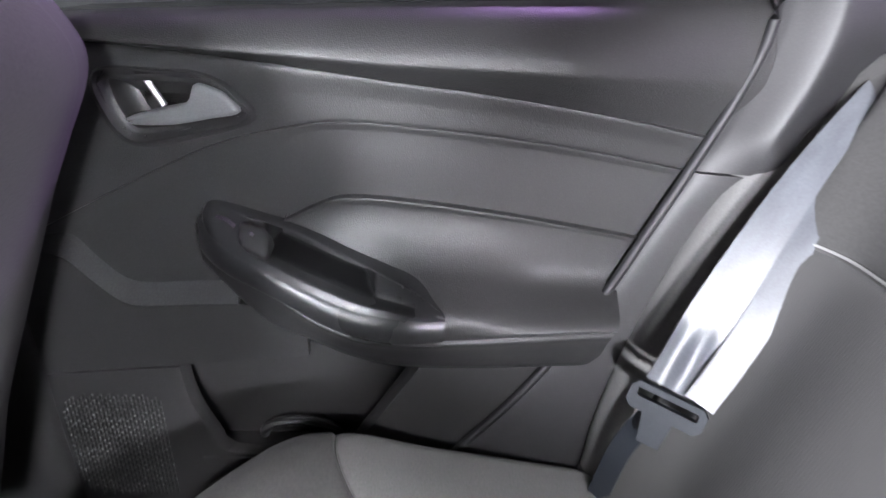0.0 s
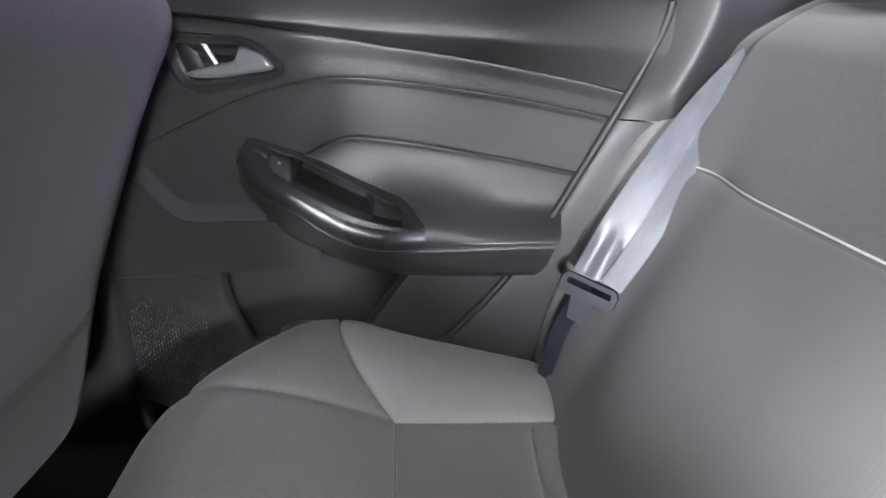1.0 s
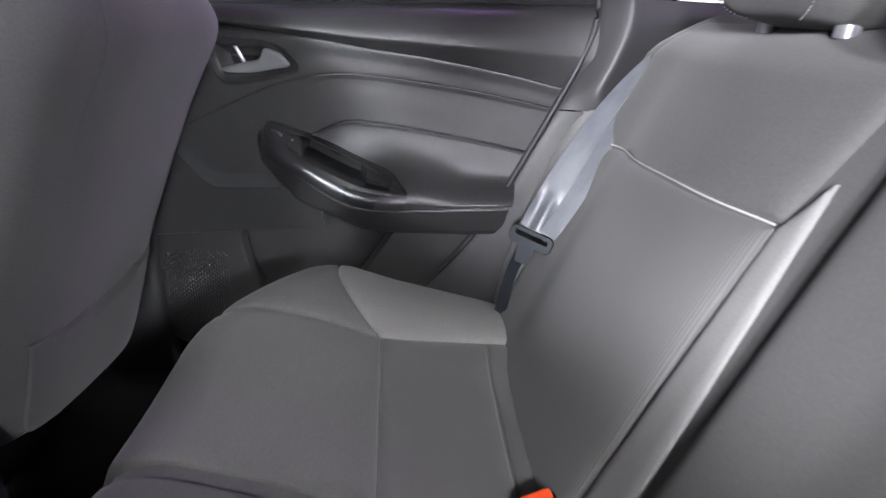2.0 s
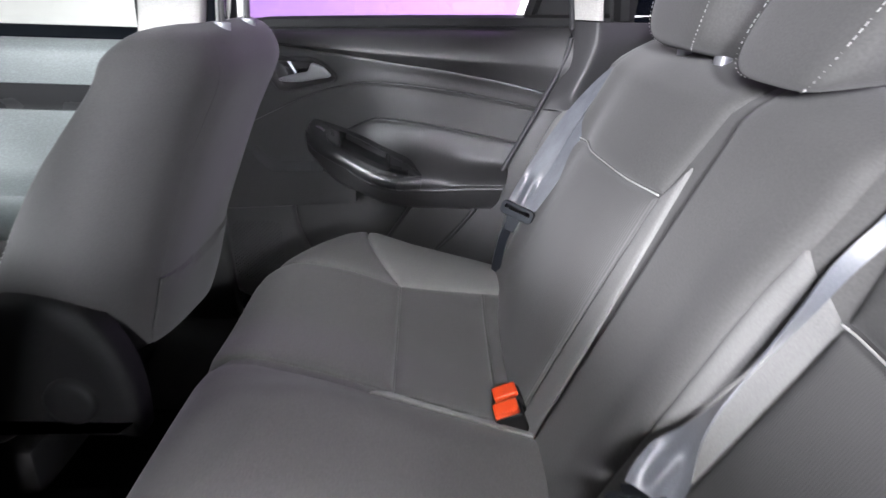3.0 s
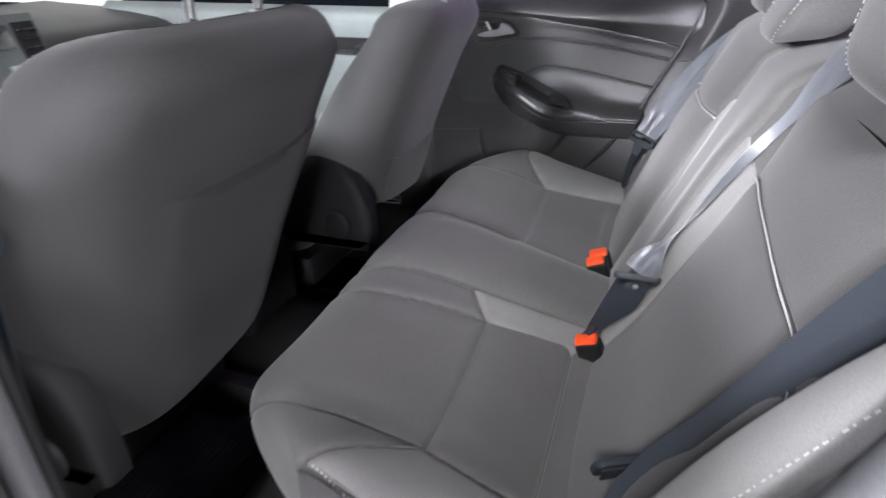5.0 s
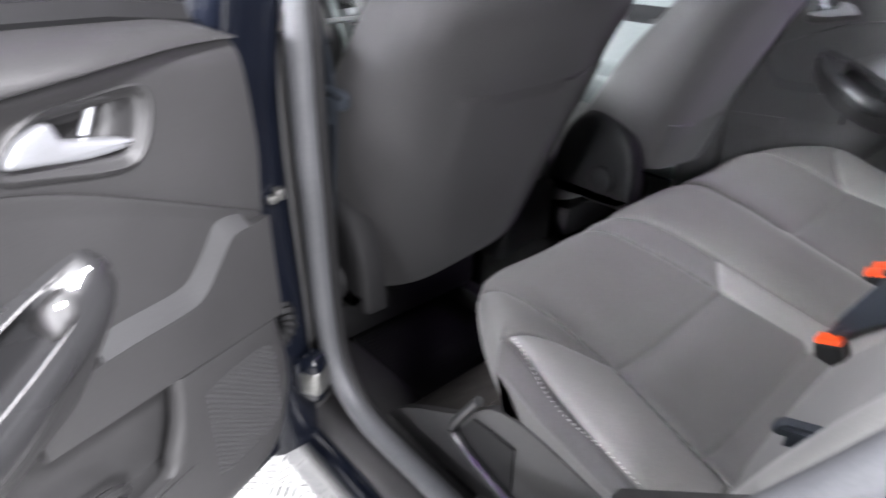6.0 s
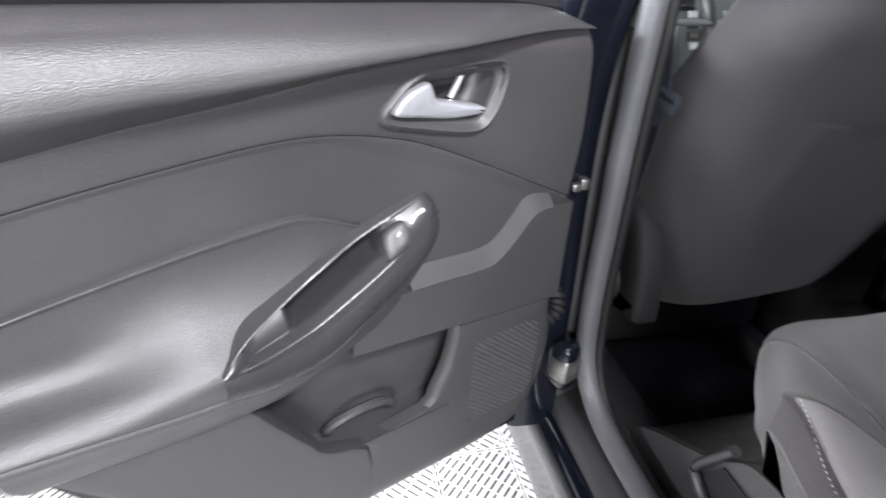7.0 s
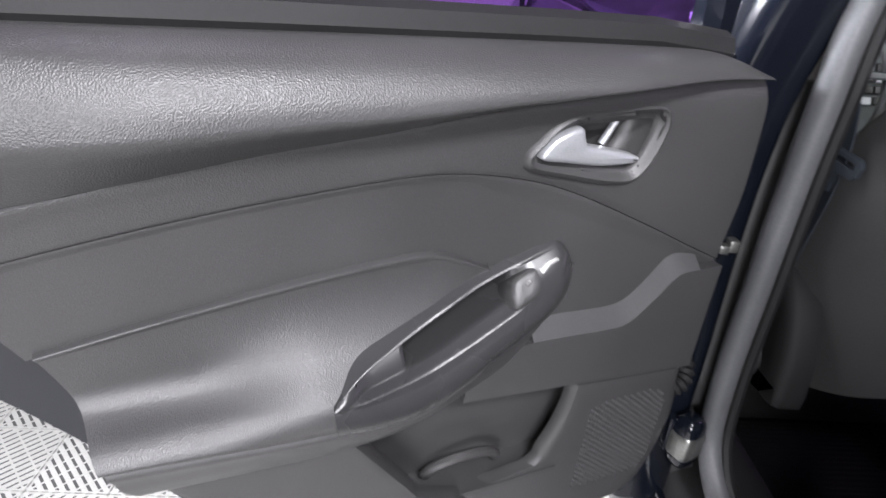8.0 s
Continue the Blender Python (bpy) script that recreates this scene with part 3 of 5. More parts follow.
        return n * lerp(0.5, 1, step(-0.31, -0.12, x)) * lerp(1, 0.5, step(0.16, 0.34, x))
    strip("upper_pad", SOFT, lambda x: crease(x) + 0.0012, top, pad_shape, lab="grained soft vinyl upper pad", nv=60, nu=90, edge=0.0)
    # middle field and lower field
    strip("middle_trim", SOFT, fold, lambda x: crease(x) + 0.005, lambda x, v: table(v, [(0, 0.0095), (0.05, 0.0108), (0.5, 0.0125), (0.86, 0.0155), (0.93, 0.013), (1, 0.006)]), nu=220, hole=inset(bez, 0.004))
    strip("field_trim", PLASTIC, lambda x: lerp(0.662 + 0.1 * (x + 0.32) * step(-0.34, -0.1, x), pocket(x) - 0.004, step(-0.09, -0.03, x)), lambda x: fold(x) - 0.0008, lambda x, v: table(v, [(0, 0.005), (0.5, 0.0055), (0.9, 0.0065), (0.98, 0.0085), (1, 0.0085)]), nu=260, nv=90, hole=hollow)
    # scooped arm pocket with lip
    strip("arm_pocket", SOFT, shelf, pocket, lambda x, v: lerp(0.004, table(x, BULGE), lerp(table(v, [(0, 0.98), (0.09, 1.03), (0.19, 1.0), (0.28, 0.86), (0.4, 0.6), (0.5, 0.42), (0.65, 0.24), (0.8, 0.13), (0.93, 0.10), (0.98, 0.12), (1, 0.02)]), table(v, [(0, 0.98), (0.03, 1.02), (0.07, 0.99), (0.13, 0.90), (0.2, 0.73), (0.27, 0.50), (0.34, 0.32), (0.42, 0.215), (0.5, 0.165), (0.6, 0.14), (0.8, 0.11), (0.93, 0.10), (0.98, 0.12), (1, 0.02)]), step(0.09, 0.18, x))), x0=-0.13, nv=60, nu=180, hole=hollow, lab="grained vinyl scooped armrest pocket", thick=0.03, short=0.007)
    # armrest side face
    strip("armrest_side", PLASTIC, under, lambda x: shelf(x) - 0.0006, lambda x, v: table(x, BULGE) * table(v, [(0, 0.0), (0.03, 0.35), (0.12, 0.60), (0.4, 0.78), (0.75, 0.92), (0.93, 1.0), (1, 0.97)]), x0=-0.138, nv=26, thick=0.03, short=0.009)
    # ledge strip towards the hinge
    line_hi = lambda x: table(x, [(-0.295, 0.819), (-0.257, 0.822), (-0.24, 0.800), (-0.22, 0.778), (-0.20, 0.771), (-0.144, 0.773), (-0.04, 0.775)])
    line_lo = lambda x: table(x, [(-0.295, 0.800), (-0.265, 0.797), (-0.244, 0.775), (-0.22, 0.752), (-0.204, 0.747), (-0.124, 0.750), (-0.09, 0.748), (-0.04, 0.72)])
    strip("ledge_strip", MATTE, line_lo, line_hi, lambda x, v: table(v, [(0, 0.020), (0.1, 0.0205), (0.9, 0.004), (1, 0.002)]), x0=-0.290, x1=-0.108, nu=44, nv=8, lab="textured upward-facing ledge strip")
    strip("ledge_face", PLASTIC, lambda x: 0.662 + 0.1 * (x + 0.32), lambda x: line_lo(x) + 0.0005, lambda x, v: table(v, [(0, 0.014), (0.3, 0.016), (1, 0.0195)]), x0=-0.340, x1=-0.045, nu=44, nv=8)

    # lower card with map pocket
    edge_front = lambda z: table(z, [(0.43, -0.06), (0.555, -0.062), (0.563, -0.131), (0.59, -0.150), (0.617, -0.162), (0.65, -0.170), (0.685, -0.172)])
    edge_rear = lambda z: table(z, [(0.43, -0.06), (0.555, -0.060), (0.578, -0.012), (0.60, 0.004), (0.66, 0.044), (0.70, 0.07)])
    rear_x = lambda z: table(z, [(0.43, -0.06), (0.47, 0.0), (0.50, 0.045), (0.55, 0.10), (0.603, 0.16), (0.654, 0.207), (0.701, 0.243)])
    def card_front(u, v):
        z = lerp(0.436, 0.676, v)
        x = lerp(xf(z) if z > 0.462 else lerp(-0.19, xf(0.462), (z - 0.43) / 0.032), edge_front(z), u)
        return at(x, z - 0.014 * (1 - u) * step(0.6, 1, v), 0.016 * math.sin(min(1, u * 8) * math.pi / 2) * math.sin(min(1, (1 - u) * 14 + 0.3) * math.pi / 2) * math.sin(min(1, v * 6 + 0.2) * math.pi / 2))
    add("speaker_card", sheet(card_front, fine_steps(24, 0.7), fine_steps(30, 0.3), -inward * 0.006), PLASTIC)
    def card_rear(u, v):
        z = lerp(0.436, 0.692, v)
        x = lerp(edge_rear(z), rear_x(z), u)
        return at(x, z, 0.024 * math.sin(min(1, (1 - u) * 8) * math.pi / 2) * math.sin(min(1, u * 14 + 0.35) * math.pi / 2) * math.sin(min(1, v * 5 + 0.25) * math.pi / 2))
    add("map_pocket_wall", sheet(card_rear, fine_steps(24, 0.7), fine_steps(30, 0.3), -inward * 0.005), PLASTIC)
    add("map_pocket_back", sheet(lambda u, v: at(lerp(-0.21, 0.16, u), lerp(0.53, 0.72, v), -0.026), fine_steps(6), fine_steps(6), -inward * 0.004), PLASTIC)
    add("map_pocket_floor", sheet(lambda u, v: at(lerp(-0.17, 0.08, u), 0.558, lerp(-0.026, 0.018, v)), fine_steps(8), fine_steps(6), (0, 0, -0.006)), PLASTIC)
    ringpts = [at(-0.065 + 0.042 * math.cos(a), 0.572 + 0.026 * max(0, math.sin(a)) - 0.004, -0.012 + 0.010 * math.sin(a)) for a in [math.pi * k / 20 for k in range(21)]]
    add("bottle_rest", tube(ringpts, 0.006, 8), PLASTIC)
    # speaker grille: rows of small raised bars
    bm = bmesh.new()
    for k in range(26):
        for m in range(18):
            x, z = -0.312 + k * 0.0043, 0.505 + m * 0.0076 + (k % 2) * 0.0036
            if ((x + 0.252) / 0.060) ** 4 + ((z - 0.570) / 0.070) ** 4 < 1:
                w, h = 0.0012, 0.0026
                vs = [bm.verts.new(at(x + dx * w, z + dz * h, 0.0167)) for dx, dz in ((-1, -1), (1, -1), (1, 1), (-1, 1))]
                ws = [bm.verts.new(at(x + dx * w, z + dz * h, 0.0145)) for dx, dz in ((-1, -1), (1, -1), (1, 1), (-1, 1))]
                bm.faces.new(vs)
                for i in range(4):
                    bm.faces.new((vs[i], vs[(i + 1) % 4], ws[(i + 1) % 4], ws[i]))
    add("speaker_grille", bm, MATTE, "fine perforated speaker grille", 180)

    # pull grip with switch and hand cup
    def grip_face(i, k):
        """Point of the grip: station i along it; k 0 upper edge, 1 crest, 2 lower seam."""
        a, b, c = lines[0][i], lines[1][i], lines[2][i]
        if k <= 0:
            p = a + Vector((0, -0.02 * k, 0.035 * k))
        elif k <= 1:
            p = a.lerp(b, k) + Vector((0, 0, 0.0035 * math.sin(math.pi * k)))
        elif k <= 2:
            p = b.lerp(c, k - 1) + Vector((0, -0.001, 0.0035)) * math.sin(math.pi * (k - 1)) ** 0.8
        else:
            p = c + Vector((0, 0.002, -0.03)) * (k - 2)
        return p

    def grip(i, k):
        p = grip_face(i, k)
        n = p.z
        if 0 < k < 1:
            n += 0.0015 * math.sin(math.pi * min(1, k / 0.12)) * step(20, 40, i)
            n -= 0.009 * step(38, 50, i) * step(116, 104, i) * step(0.07, 0.16, k) * step(0.84, 0.66, k)
            n -= 0.046 * step(47, 51, i) * step(92, 87, i) * step(0.10, 0.20, k) * step(0.70, 0.62, k)
        if i == 0 or i == 120:
            n -= 0.02
        return at(p.x, p.y, n)
    ks = [-1, -0.3, 0] + [0.02, 0.05, 0.08] + [lerp(0.10, 0.90, q / 40) for q in range(41)] + [0.93, 0.96, 0.985, 1.0, 1.03, 1.07, 1.12, 1.2, 1.35, 1.5, 1.65, 1.8, 1.9, 1.96, 2.0, 2.3, 3.0]
    add("grip", sheet(lambda u, v: grip(u, v), range(121), ks), SATIN, "satin dark grip with a deep hand cup", 60)
    near = lambda x, k: grip_face(min(range(121), key=lambda i: abs(lerp(lines[0][i].x, lines[1][i].x, k) - x)), k)
    def on_face(ring, h):
        out = []
        for x, k in ring:
            p = near(x, k)
            out.append(at(x, p.y + 0.6 * h, p.z + 0.8 * h))
        return out
    oval = lambda cx, ck, rx, rk, e=0.6, n=28: [(cx + rx * math.copysign(abs(math.cos(a)) ** e, math.cos(a)), ck + rk * math.copysign(abs(math.sin(a)) ** e, math.sin(a))) for a in [2 * math.pi * q / n for q in range(n)]]
    key = add("window_switch", loops([on_face(oval(-0.083, 0.50, 0.0135, 0.30), -0.02), on_face(oval(-0.083, 0.50, 0.0135, 0.30), 0.003), on_face(oval(-0.083, 0.50, 0.0125, 0.27), 0.006), on_face(oval(-0.083, 0.50, 0.009, 0.20), 0.0072), on_face(oval(-0.083, 0.50, 0.004, 0.09), 0.0066)], (False, True)), PLASTIC, "window lift switch", 50)
    keep(key, finish("switch_mark", loops([on_face(oval(-0.084, 0.42, 0.0022, 0.04, 1), 0.006), on_face(oval(-0.084, 0.42, 0.0022, 0.04, 1), 0.008)]), CHROME))
    add("switch_inlay", loops([on_face([(-0.099, 0.34), (-0.108, 0.28), (-0.117, 0.32), (-0.118, 0.40), (-0.109, 0.38), (-0.101, 0.44)], h) for h in (-0.001, 0.0022)]), CHROME, "bright inlay beside the switch")

    # inner handle: bezel, dish and lever
    ring = lambda d, n: [at(p.x, p.y, 0.012 + n) for p in inset(bez, d)]
    add("handle_bezel", loops([ring(-0.007, -0.004), ring(-0.005, 0.002), ring(-0.001, 0.0045), ring(0.001, 0.003), ring(0.004, -0.002), ring(0.006, -0.003), ring(0.009, -0.004)], (False, False)), PLASTIC, "dark rim round the door handle", 60)
    add("handle_dish", loops([ring(0.008, -0.003), ring(0.010, -0.018), ring(0.016, -0.026), ring(0.022, -0.028)], (False, True)), PLASTIC, "recessed handle dish", 60)
    lev = smooth_ring([(x, z, 0) for x, z in ((-0.086, 0.9335), (-0.095, 0.947), (-0.108, 0.9535), (-0.121, 0.956), (-0.126, 0.947), (-0.131, 0.940), (-0.15, 0.9355), (-0.181, 0.9275), (-0.184, 0.923), (-0.174, 0.9205), (-0.143, 0.9215), (-0.11, 0.928))], 56)
    lev = [Vector((p.x, p.y)) for p in lev]
    lv = lambda d, n: [at(p.x, p.y, 0.012 + n + 0.004 * step(-0.14, -0.1, p.x)) for p in inset(lev, d)]
    add("handle_lever", loops([lv(0, -0.010), lv(0, -0.001), lv(0.0012, 0.0015), lv(0.004, 0.0025)], (True, True)), SILVER, "silver door release lever", 50)
    add("dish_rib", tube([at(-0.155, 0.935, -0.004), at(-0.168, 0.958, -0.004)], 0.003, 8), SILVER)

    # door shell, edge and glass
    def shell(u, v):
        z = lerp(0.38, 1.0, v)
        x = lerp(max(xf(max(0.5, z)) - 0.012, -0.352), table(z, [(0.38, 0.16), (0.55, 0.19), (0.62, 0.225), (0.72, 0.29), (0.85, 0.38), (1.02, 0.44)]), u)
        return at(x, z, -0.034 - 0.004 * math.sin(3 * v))
    add("door_shell", sheet(shell, fine_steps(20), fine_steps(24), -inward * 0.075), PAINT, "glossy blue-black door shell and flange")
    add("outer_skin", sheet(lambda u, v: at(lerp(-0.355, table(lerp(0.36, 1.0, v), [(0.36, 0.17), (0.55, 0.205), (0.72, 0.31), (0.85, 0.40), (1.02, 0.46)]), u), lerp(0.36, 1.0, v), -0.135 - 0.05 * math.sin(math.pi * (0.15 + 0.8 * v))), fine_steps(12), fine_steps(20), inward * 0.02), PAINT)
    add("waist_seal", tube([at(x, table(x, TOP) + 0.004, -0.026) for x in (-0.28, -0.2, -0.1, 0.1, 0.3, 0.42)], 0.017, 8), BLACK, "black glass run seal")
    glass = add("pane", sheet(lambda u, v: at(lerp(-0.26 + 0.05 * v, 0.24 + 0.10 * v, u), lerp(0.99, 1.36, v), -0.045 + 0.14 * v * v), fine_steps(8), fine_steps(8), -inward * 0.004), VIOLET if side > 0 else NEARVIOLET, "violet tinted side window glass")
    glass.visible_shadow = side > 0
    add("quarter_pane", sheet(lambda u, v: at(lerp(0.262 + 0.10 * v, 0.47, u), lerp(1.0, 1.36, v), -0.045 + 0.14 * v * v), fine_steps(4), fine_steps(6), -inward * 0.004), BLACK)
    frame_pts = [at(-0.295, 0.98, -0.06), at(-0.28, 1.10, -0.04), at(-0.20, 1.33, 0.055), at(-0.12, 1.385, 0.075), at(0.1, 1.40, 0.08), at(0.3, 1.37, 0.07), at(0.40, 1.27, 0.03), at(0.45, 1.05, -0.04)]
    add("window_frame", tube(curve(frame_pts, 40), 0.020, 8), PAINT if side < 0 else BLACK, "painted window frame")
    add("division_bar", tube([at(0.27, 1.02, -0.04), at(0.32, 1.2, 0.0), at(0.37, 1.37, 0.07)], 0.011, 8), BLACK)
    return door


rear_door(1, "closed rear door with dark moulded trim and grab handle")
open_door = rear_door(-1, "open rear door with dark moulded trim and grab handle")
strap = keep(open_door, finish("check_strap", block(-0.345, -0.285, -0.70, -0.688, 0.79, 0.806, 0.003), STEEL, label="zinc-plated check strap"))
for dx, dz in ((0.0, 0.0), (0.022, 0.004), (0.044, -0.003)):
    keep(strap, finish("bolt", block(-0.338 + dx, -0.326 + dx, -0.712, -0.70, 0.792 + dz, 0.804 + dz, 0.003), STEEL))
hinge = keep(open_door, finish("hinge", rounded(0.019, 0.021, 0.044, 0.6, 16, 28, Matrix.Translation((-0.276, -0.684, 0.504)) @ pose(0, 0, 0, 0, 0, 30)), PAINT, label="painted lower hinge", angle=50))
# bright steel stands in for the white reflection on the painted knuckle
keep(hinge, finish("knuckle", rounded(0.0205, 0.0225, 0.026, 0.5, 16, 28, Matrix.Translation((-0.276, -0.684, 0.503)) @ pose(0, 0, 0, 0, 0, 30)), STEEL, label="hinge knuckle with its reflection as bright metal", angle=50))
keep(hinge, finish("leaf", block(-0.335, -0.276, -0.712, -0.700, 0.48, 0.54, 0.003), PAINT))
keep(open_door, finish("cable_boot", tube(curve([(-0.335, -0.715, 0.615), (-0.300, -0.708, 0.625), (-0.272, -0.716, 0.612), (-0.262, -0.738, 0.60)], 20), lambda q: 0.011 + 0.0022 * math.sin(q * 60), 12), BLACK, label="black rubber cable boot"))

# ---- seats ----
def pad(surf, corners, h=0.006, w=0.010, nu=22, nv=22, bend=(0, 0, 0, 0)):
    """An upholstered panel between four corners on surf(a, b, off), pulled down at its seams. bend: how far each edge bows (bottom, right, top, left)."""
    c00, c10, c11, c01 = [Vector(c) for c in corners]
    lu, lv = ((c10 - c00).length + (c11 - c01).length) / 2, ((c01 - c00).length + (c11 - c10).length) / 2

    def f(u, v):
        p = c00 * (1 - u) * (1 - v) + c10 * u * (1 - v) + c11 * u * v + c01 * (1 - u) * v
        q = p + Vector((0, 1)) * (bend[0] * (1 - v) + bend[2] * v) * 4 * u * (1 - u) + Vector((1, 0)) * (bend[3] * (1 - u) + bend[1] * u) * 4 * v * (1 - v)
        d = min(u * lu, (1 - u) * lu, v * lv, (1 - v) * lv)
        return surf(q.x, q.y, h * (1 - math.exp(-d / w)) - 0.007 * math.exp(-d / 0.0012))
    us = sorted(set([0, 0.002 / lu, 0.006 / lu, 0.014 / lu, 1 - 0.014 / lu, 1 - 0.006 / lu, 1 - 0.002 / lu, 1] + [lerp(0.022 / lu, 1 - 0.022 / lu, k / nu) for k in range(nu + 1)])) if lu > 0.06 else fine_steps(nu, 0.8)
    vs = sorted(set([0, 0.002 / lv, 0.006 / lv, 0.014 / lv, 1 - 0.014 / lv, 1 - 0.006 / lv, 1 - 0.002 / lv, 1] + [lerp(0.022 / lv, 1 - 0.022 / lv, k / nv) for k in range(nv + 1)])) if lv > 0.06 else fine_steps(nv, 0.8)
    return sheet(f, us, vs)


def stitches(points, length=0.005, gap=0.0035, r=0.0009):
    """A row of thread stitches along points."""
    bm = bmesh.new()
    pts = [Vector(p) for p in points]
    acc = 0.0
    for a, b in zip(pts, pts[1:]):
        run = (b - a).length
        while acc < run:
            p, q = a.lerp(b, acc / run), a.lerp(b, min(1, (acc + length) / run))
            t = (q - p)
            if t.length > 1e-5:
                n1 = t.orthogonal().normalized()
                n2 = t.cross(n1).normalized()
                loops([[e + (n1 * math.cos(k * math.pi / 2) + n2 * math.sin(k * math.pi / 2)) * r for k in range(4)] for e in (p, q)], bm=bm)
            acc += length + gap
        acc -= run
    return bm


# rear bench cushion
def bench(x, y, off=0.0):
    """Top of the bench cushion at plan place x, y."""
    a = abs(y)
    u = x
    z = table(x, [(-0.25, 0.36), (-0.21, 0.485), (-0.20, 0.540), (-0.185, 0.585), (-0.17, 0.611), (-0.15, 0.627), (-0.125, 0.633), (-0.09, 0.630), (-0.02, 0.619), (0.06, 0.599), (0.15, 0.576), (0.26, 0.548), (0.32, 0.53)])
    z += 0.032 * math.exp(-(y / 0.105) ** 4) * step(-0.2, -0.05, x) + 0.030 * step(0.40, 0.53, a) * step(-0.2, -0.02, x) - 0.006 * math.exp(-((a - 0.28) / 0.1) ** 2)
    if a > 0.555:
        z -= 0.9 * (a - 0.555) ** 1.6 * 6
    x += 0.13 * (max(0, a - 0.40) / 0.2) ** 2 * step(0.1, -0.2, x)
    x += table(u, [(-0.25, 0.10), (-0.21, 0.016), (-0.20, 0.003), (-0.185, -0.010), (-0.17, -0.012), (-0.15, -0.008), (-0.125, -0.003), (-0.09, 0), (0.3, 0)])
    x -= off * step(-0.14, -0.2, u)
    x += (0.07 if y < 0 else 0.008) * (max(0, a - 0.36) / 0.2) ** 2 * step(-0.06, -0.18, u)
    x += 0.075 * step(0.625, 0.50, z) * step(0.38, 0.52, a) * step(-0.02, -0.12, u)
    return Vector((x, y, z + off))


rear_seat = thing("rear_seat", "charcoal cloth rear bench seat with pale grey bolsters", "car seat", at=(0.05, 0, 0.40))
xs = [-0.25, -0.235, -0.22, -0.21, -0.20, -0.193, -0.185, -0.17, -0.15] + [lerp(-0.13, 0.30, k / 24) for k in range(25)]
ys = [lerp(-0.584, 0.612, k / 70) for k in range(71)]
rear_bench = keep(rear_seat, finish("cushion", sheet(lambda u, v: bench(u, v, -0.004), xs, ys, lambda u, v: Vector((0.13 * step(0.0, -0.2, u), 0, -0.14))), KNIT, label="charcoal cloth bench cushion"))
def add_bench(name, corners, mat, label="", **kw):
    return keep(rear_bench, finish(name, pad(bench, corners, **kw), mat, label=label))
for s in (1, -1):
    if s > 0:
        c_in, c_out = (0.062, 0.138), (0.055, 0.433)
    else:
        c_in, c_out = (0.066, -0.150), (0.070, -0.440)
    add_bench("thigh_panel", [(-0.20, s * 0.18), c_in, c_out, (-0.195, s * 0.46)], KNIT, "charcoal knit thigh panel", nu=30)
    add_bench("seat_insert", [c_in, (0.205, s * 0.125), (0.205, s * 0.462), c_out], TWILL, "grey twill seat insert")
    add_bench("rear_strip", [(0.206, s * 0.12), (0.27, s * 0.11), (0.27, s * 0.475), (0.206, s * 0.463)], TWILL)
    add_bench("outer_bolster", [c_out, (0.24, s * 0.474), (0.25, 0.600 if s > 0 else -0.572), (-0.06, 0.560 if s > 0 else -0.542)], PALE, "light grey side bolster", bend=(0, 0, 0, 0), nu=30)
    add_bench("front_corner", [(-0.195, s * 0.462), c_out, (-0.062, 0.562 if s > 0 else -0.544), (-0.185, 0.59 if s > 0 else -0.575)], KNIT)
add_bench("centre_panel", [(-0.20, -0.10), (0.27, -0.085), (0.27, 0.075), (-0.20, 0.165)], KNIT, "charcoal centre seat panel", nu=36)
add_bench("inner_bolster", [(0.03, -0.098), (0.25, -0.088), (0.235, -0.148), (0.066, -0.147)], PALE, "light grey inner bolster wedge")
add_bench("inner_bolster", [(0.03, 0.128), (0.25, 0.082), (0.25, 0.104), (0.062, 0.136)], PALE, "thin light grey inner bolster edge")
add_bench("front_wedge", [(-0.20, -0.178), (0.064, -0.147), (0.03, -0.100), (-0.20, -0.104)], TWILL)
edge = [bench(x, table(x, [(-0.05, -0.546), (0.01, -0.560), (0.085, -0.570), (0.157, -0.567), (0.24, -0.572)]), 0.0075) for x in [lerp(-0.045, 0.24, k / 40) for k in range(41)]]
keep(rear_bench, finish("stitching", stitches(edge, 0.0035, 0.003, 0.0006), THREAD))
keep(rear_seat, finish("side_panel", sheet(lambda u, v: (lerp(-0.275, 0.30, u), -0.587, lerp(0.33, table(lerp(-0.275, 0.30, u), [(-0.275, 0.336), (-0.268, 0.345), (-0.20, 0.432), (-0.05, 0.530), (0.0, 0.575), (0.08, 0.580), (0.30, 0.53)]), v)), fine_steps(50), fine_steps(6), (0, 0.012, 0)), PLASTIC, label="dark plastic bench side panel"))
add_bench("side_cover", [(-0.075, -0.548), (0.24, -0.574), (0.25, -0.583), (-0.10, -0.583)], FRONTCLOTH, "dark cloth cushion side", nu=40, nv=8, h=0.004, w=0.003)


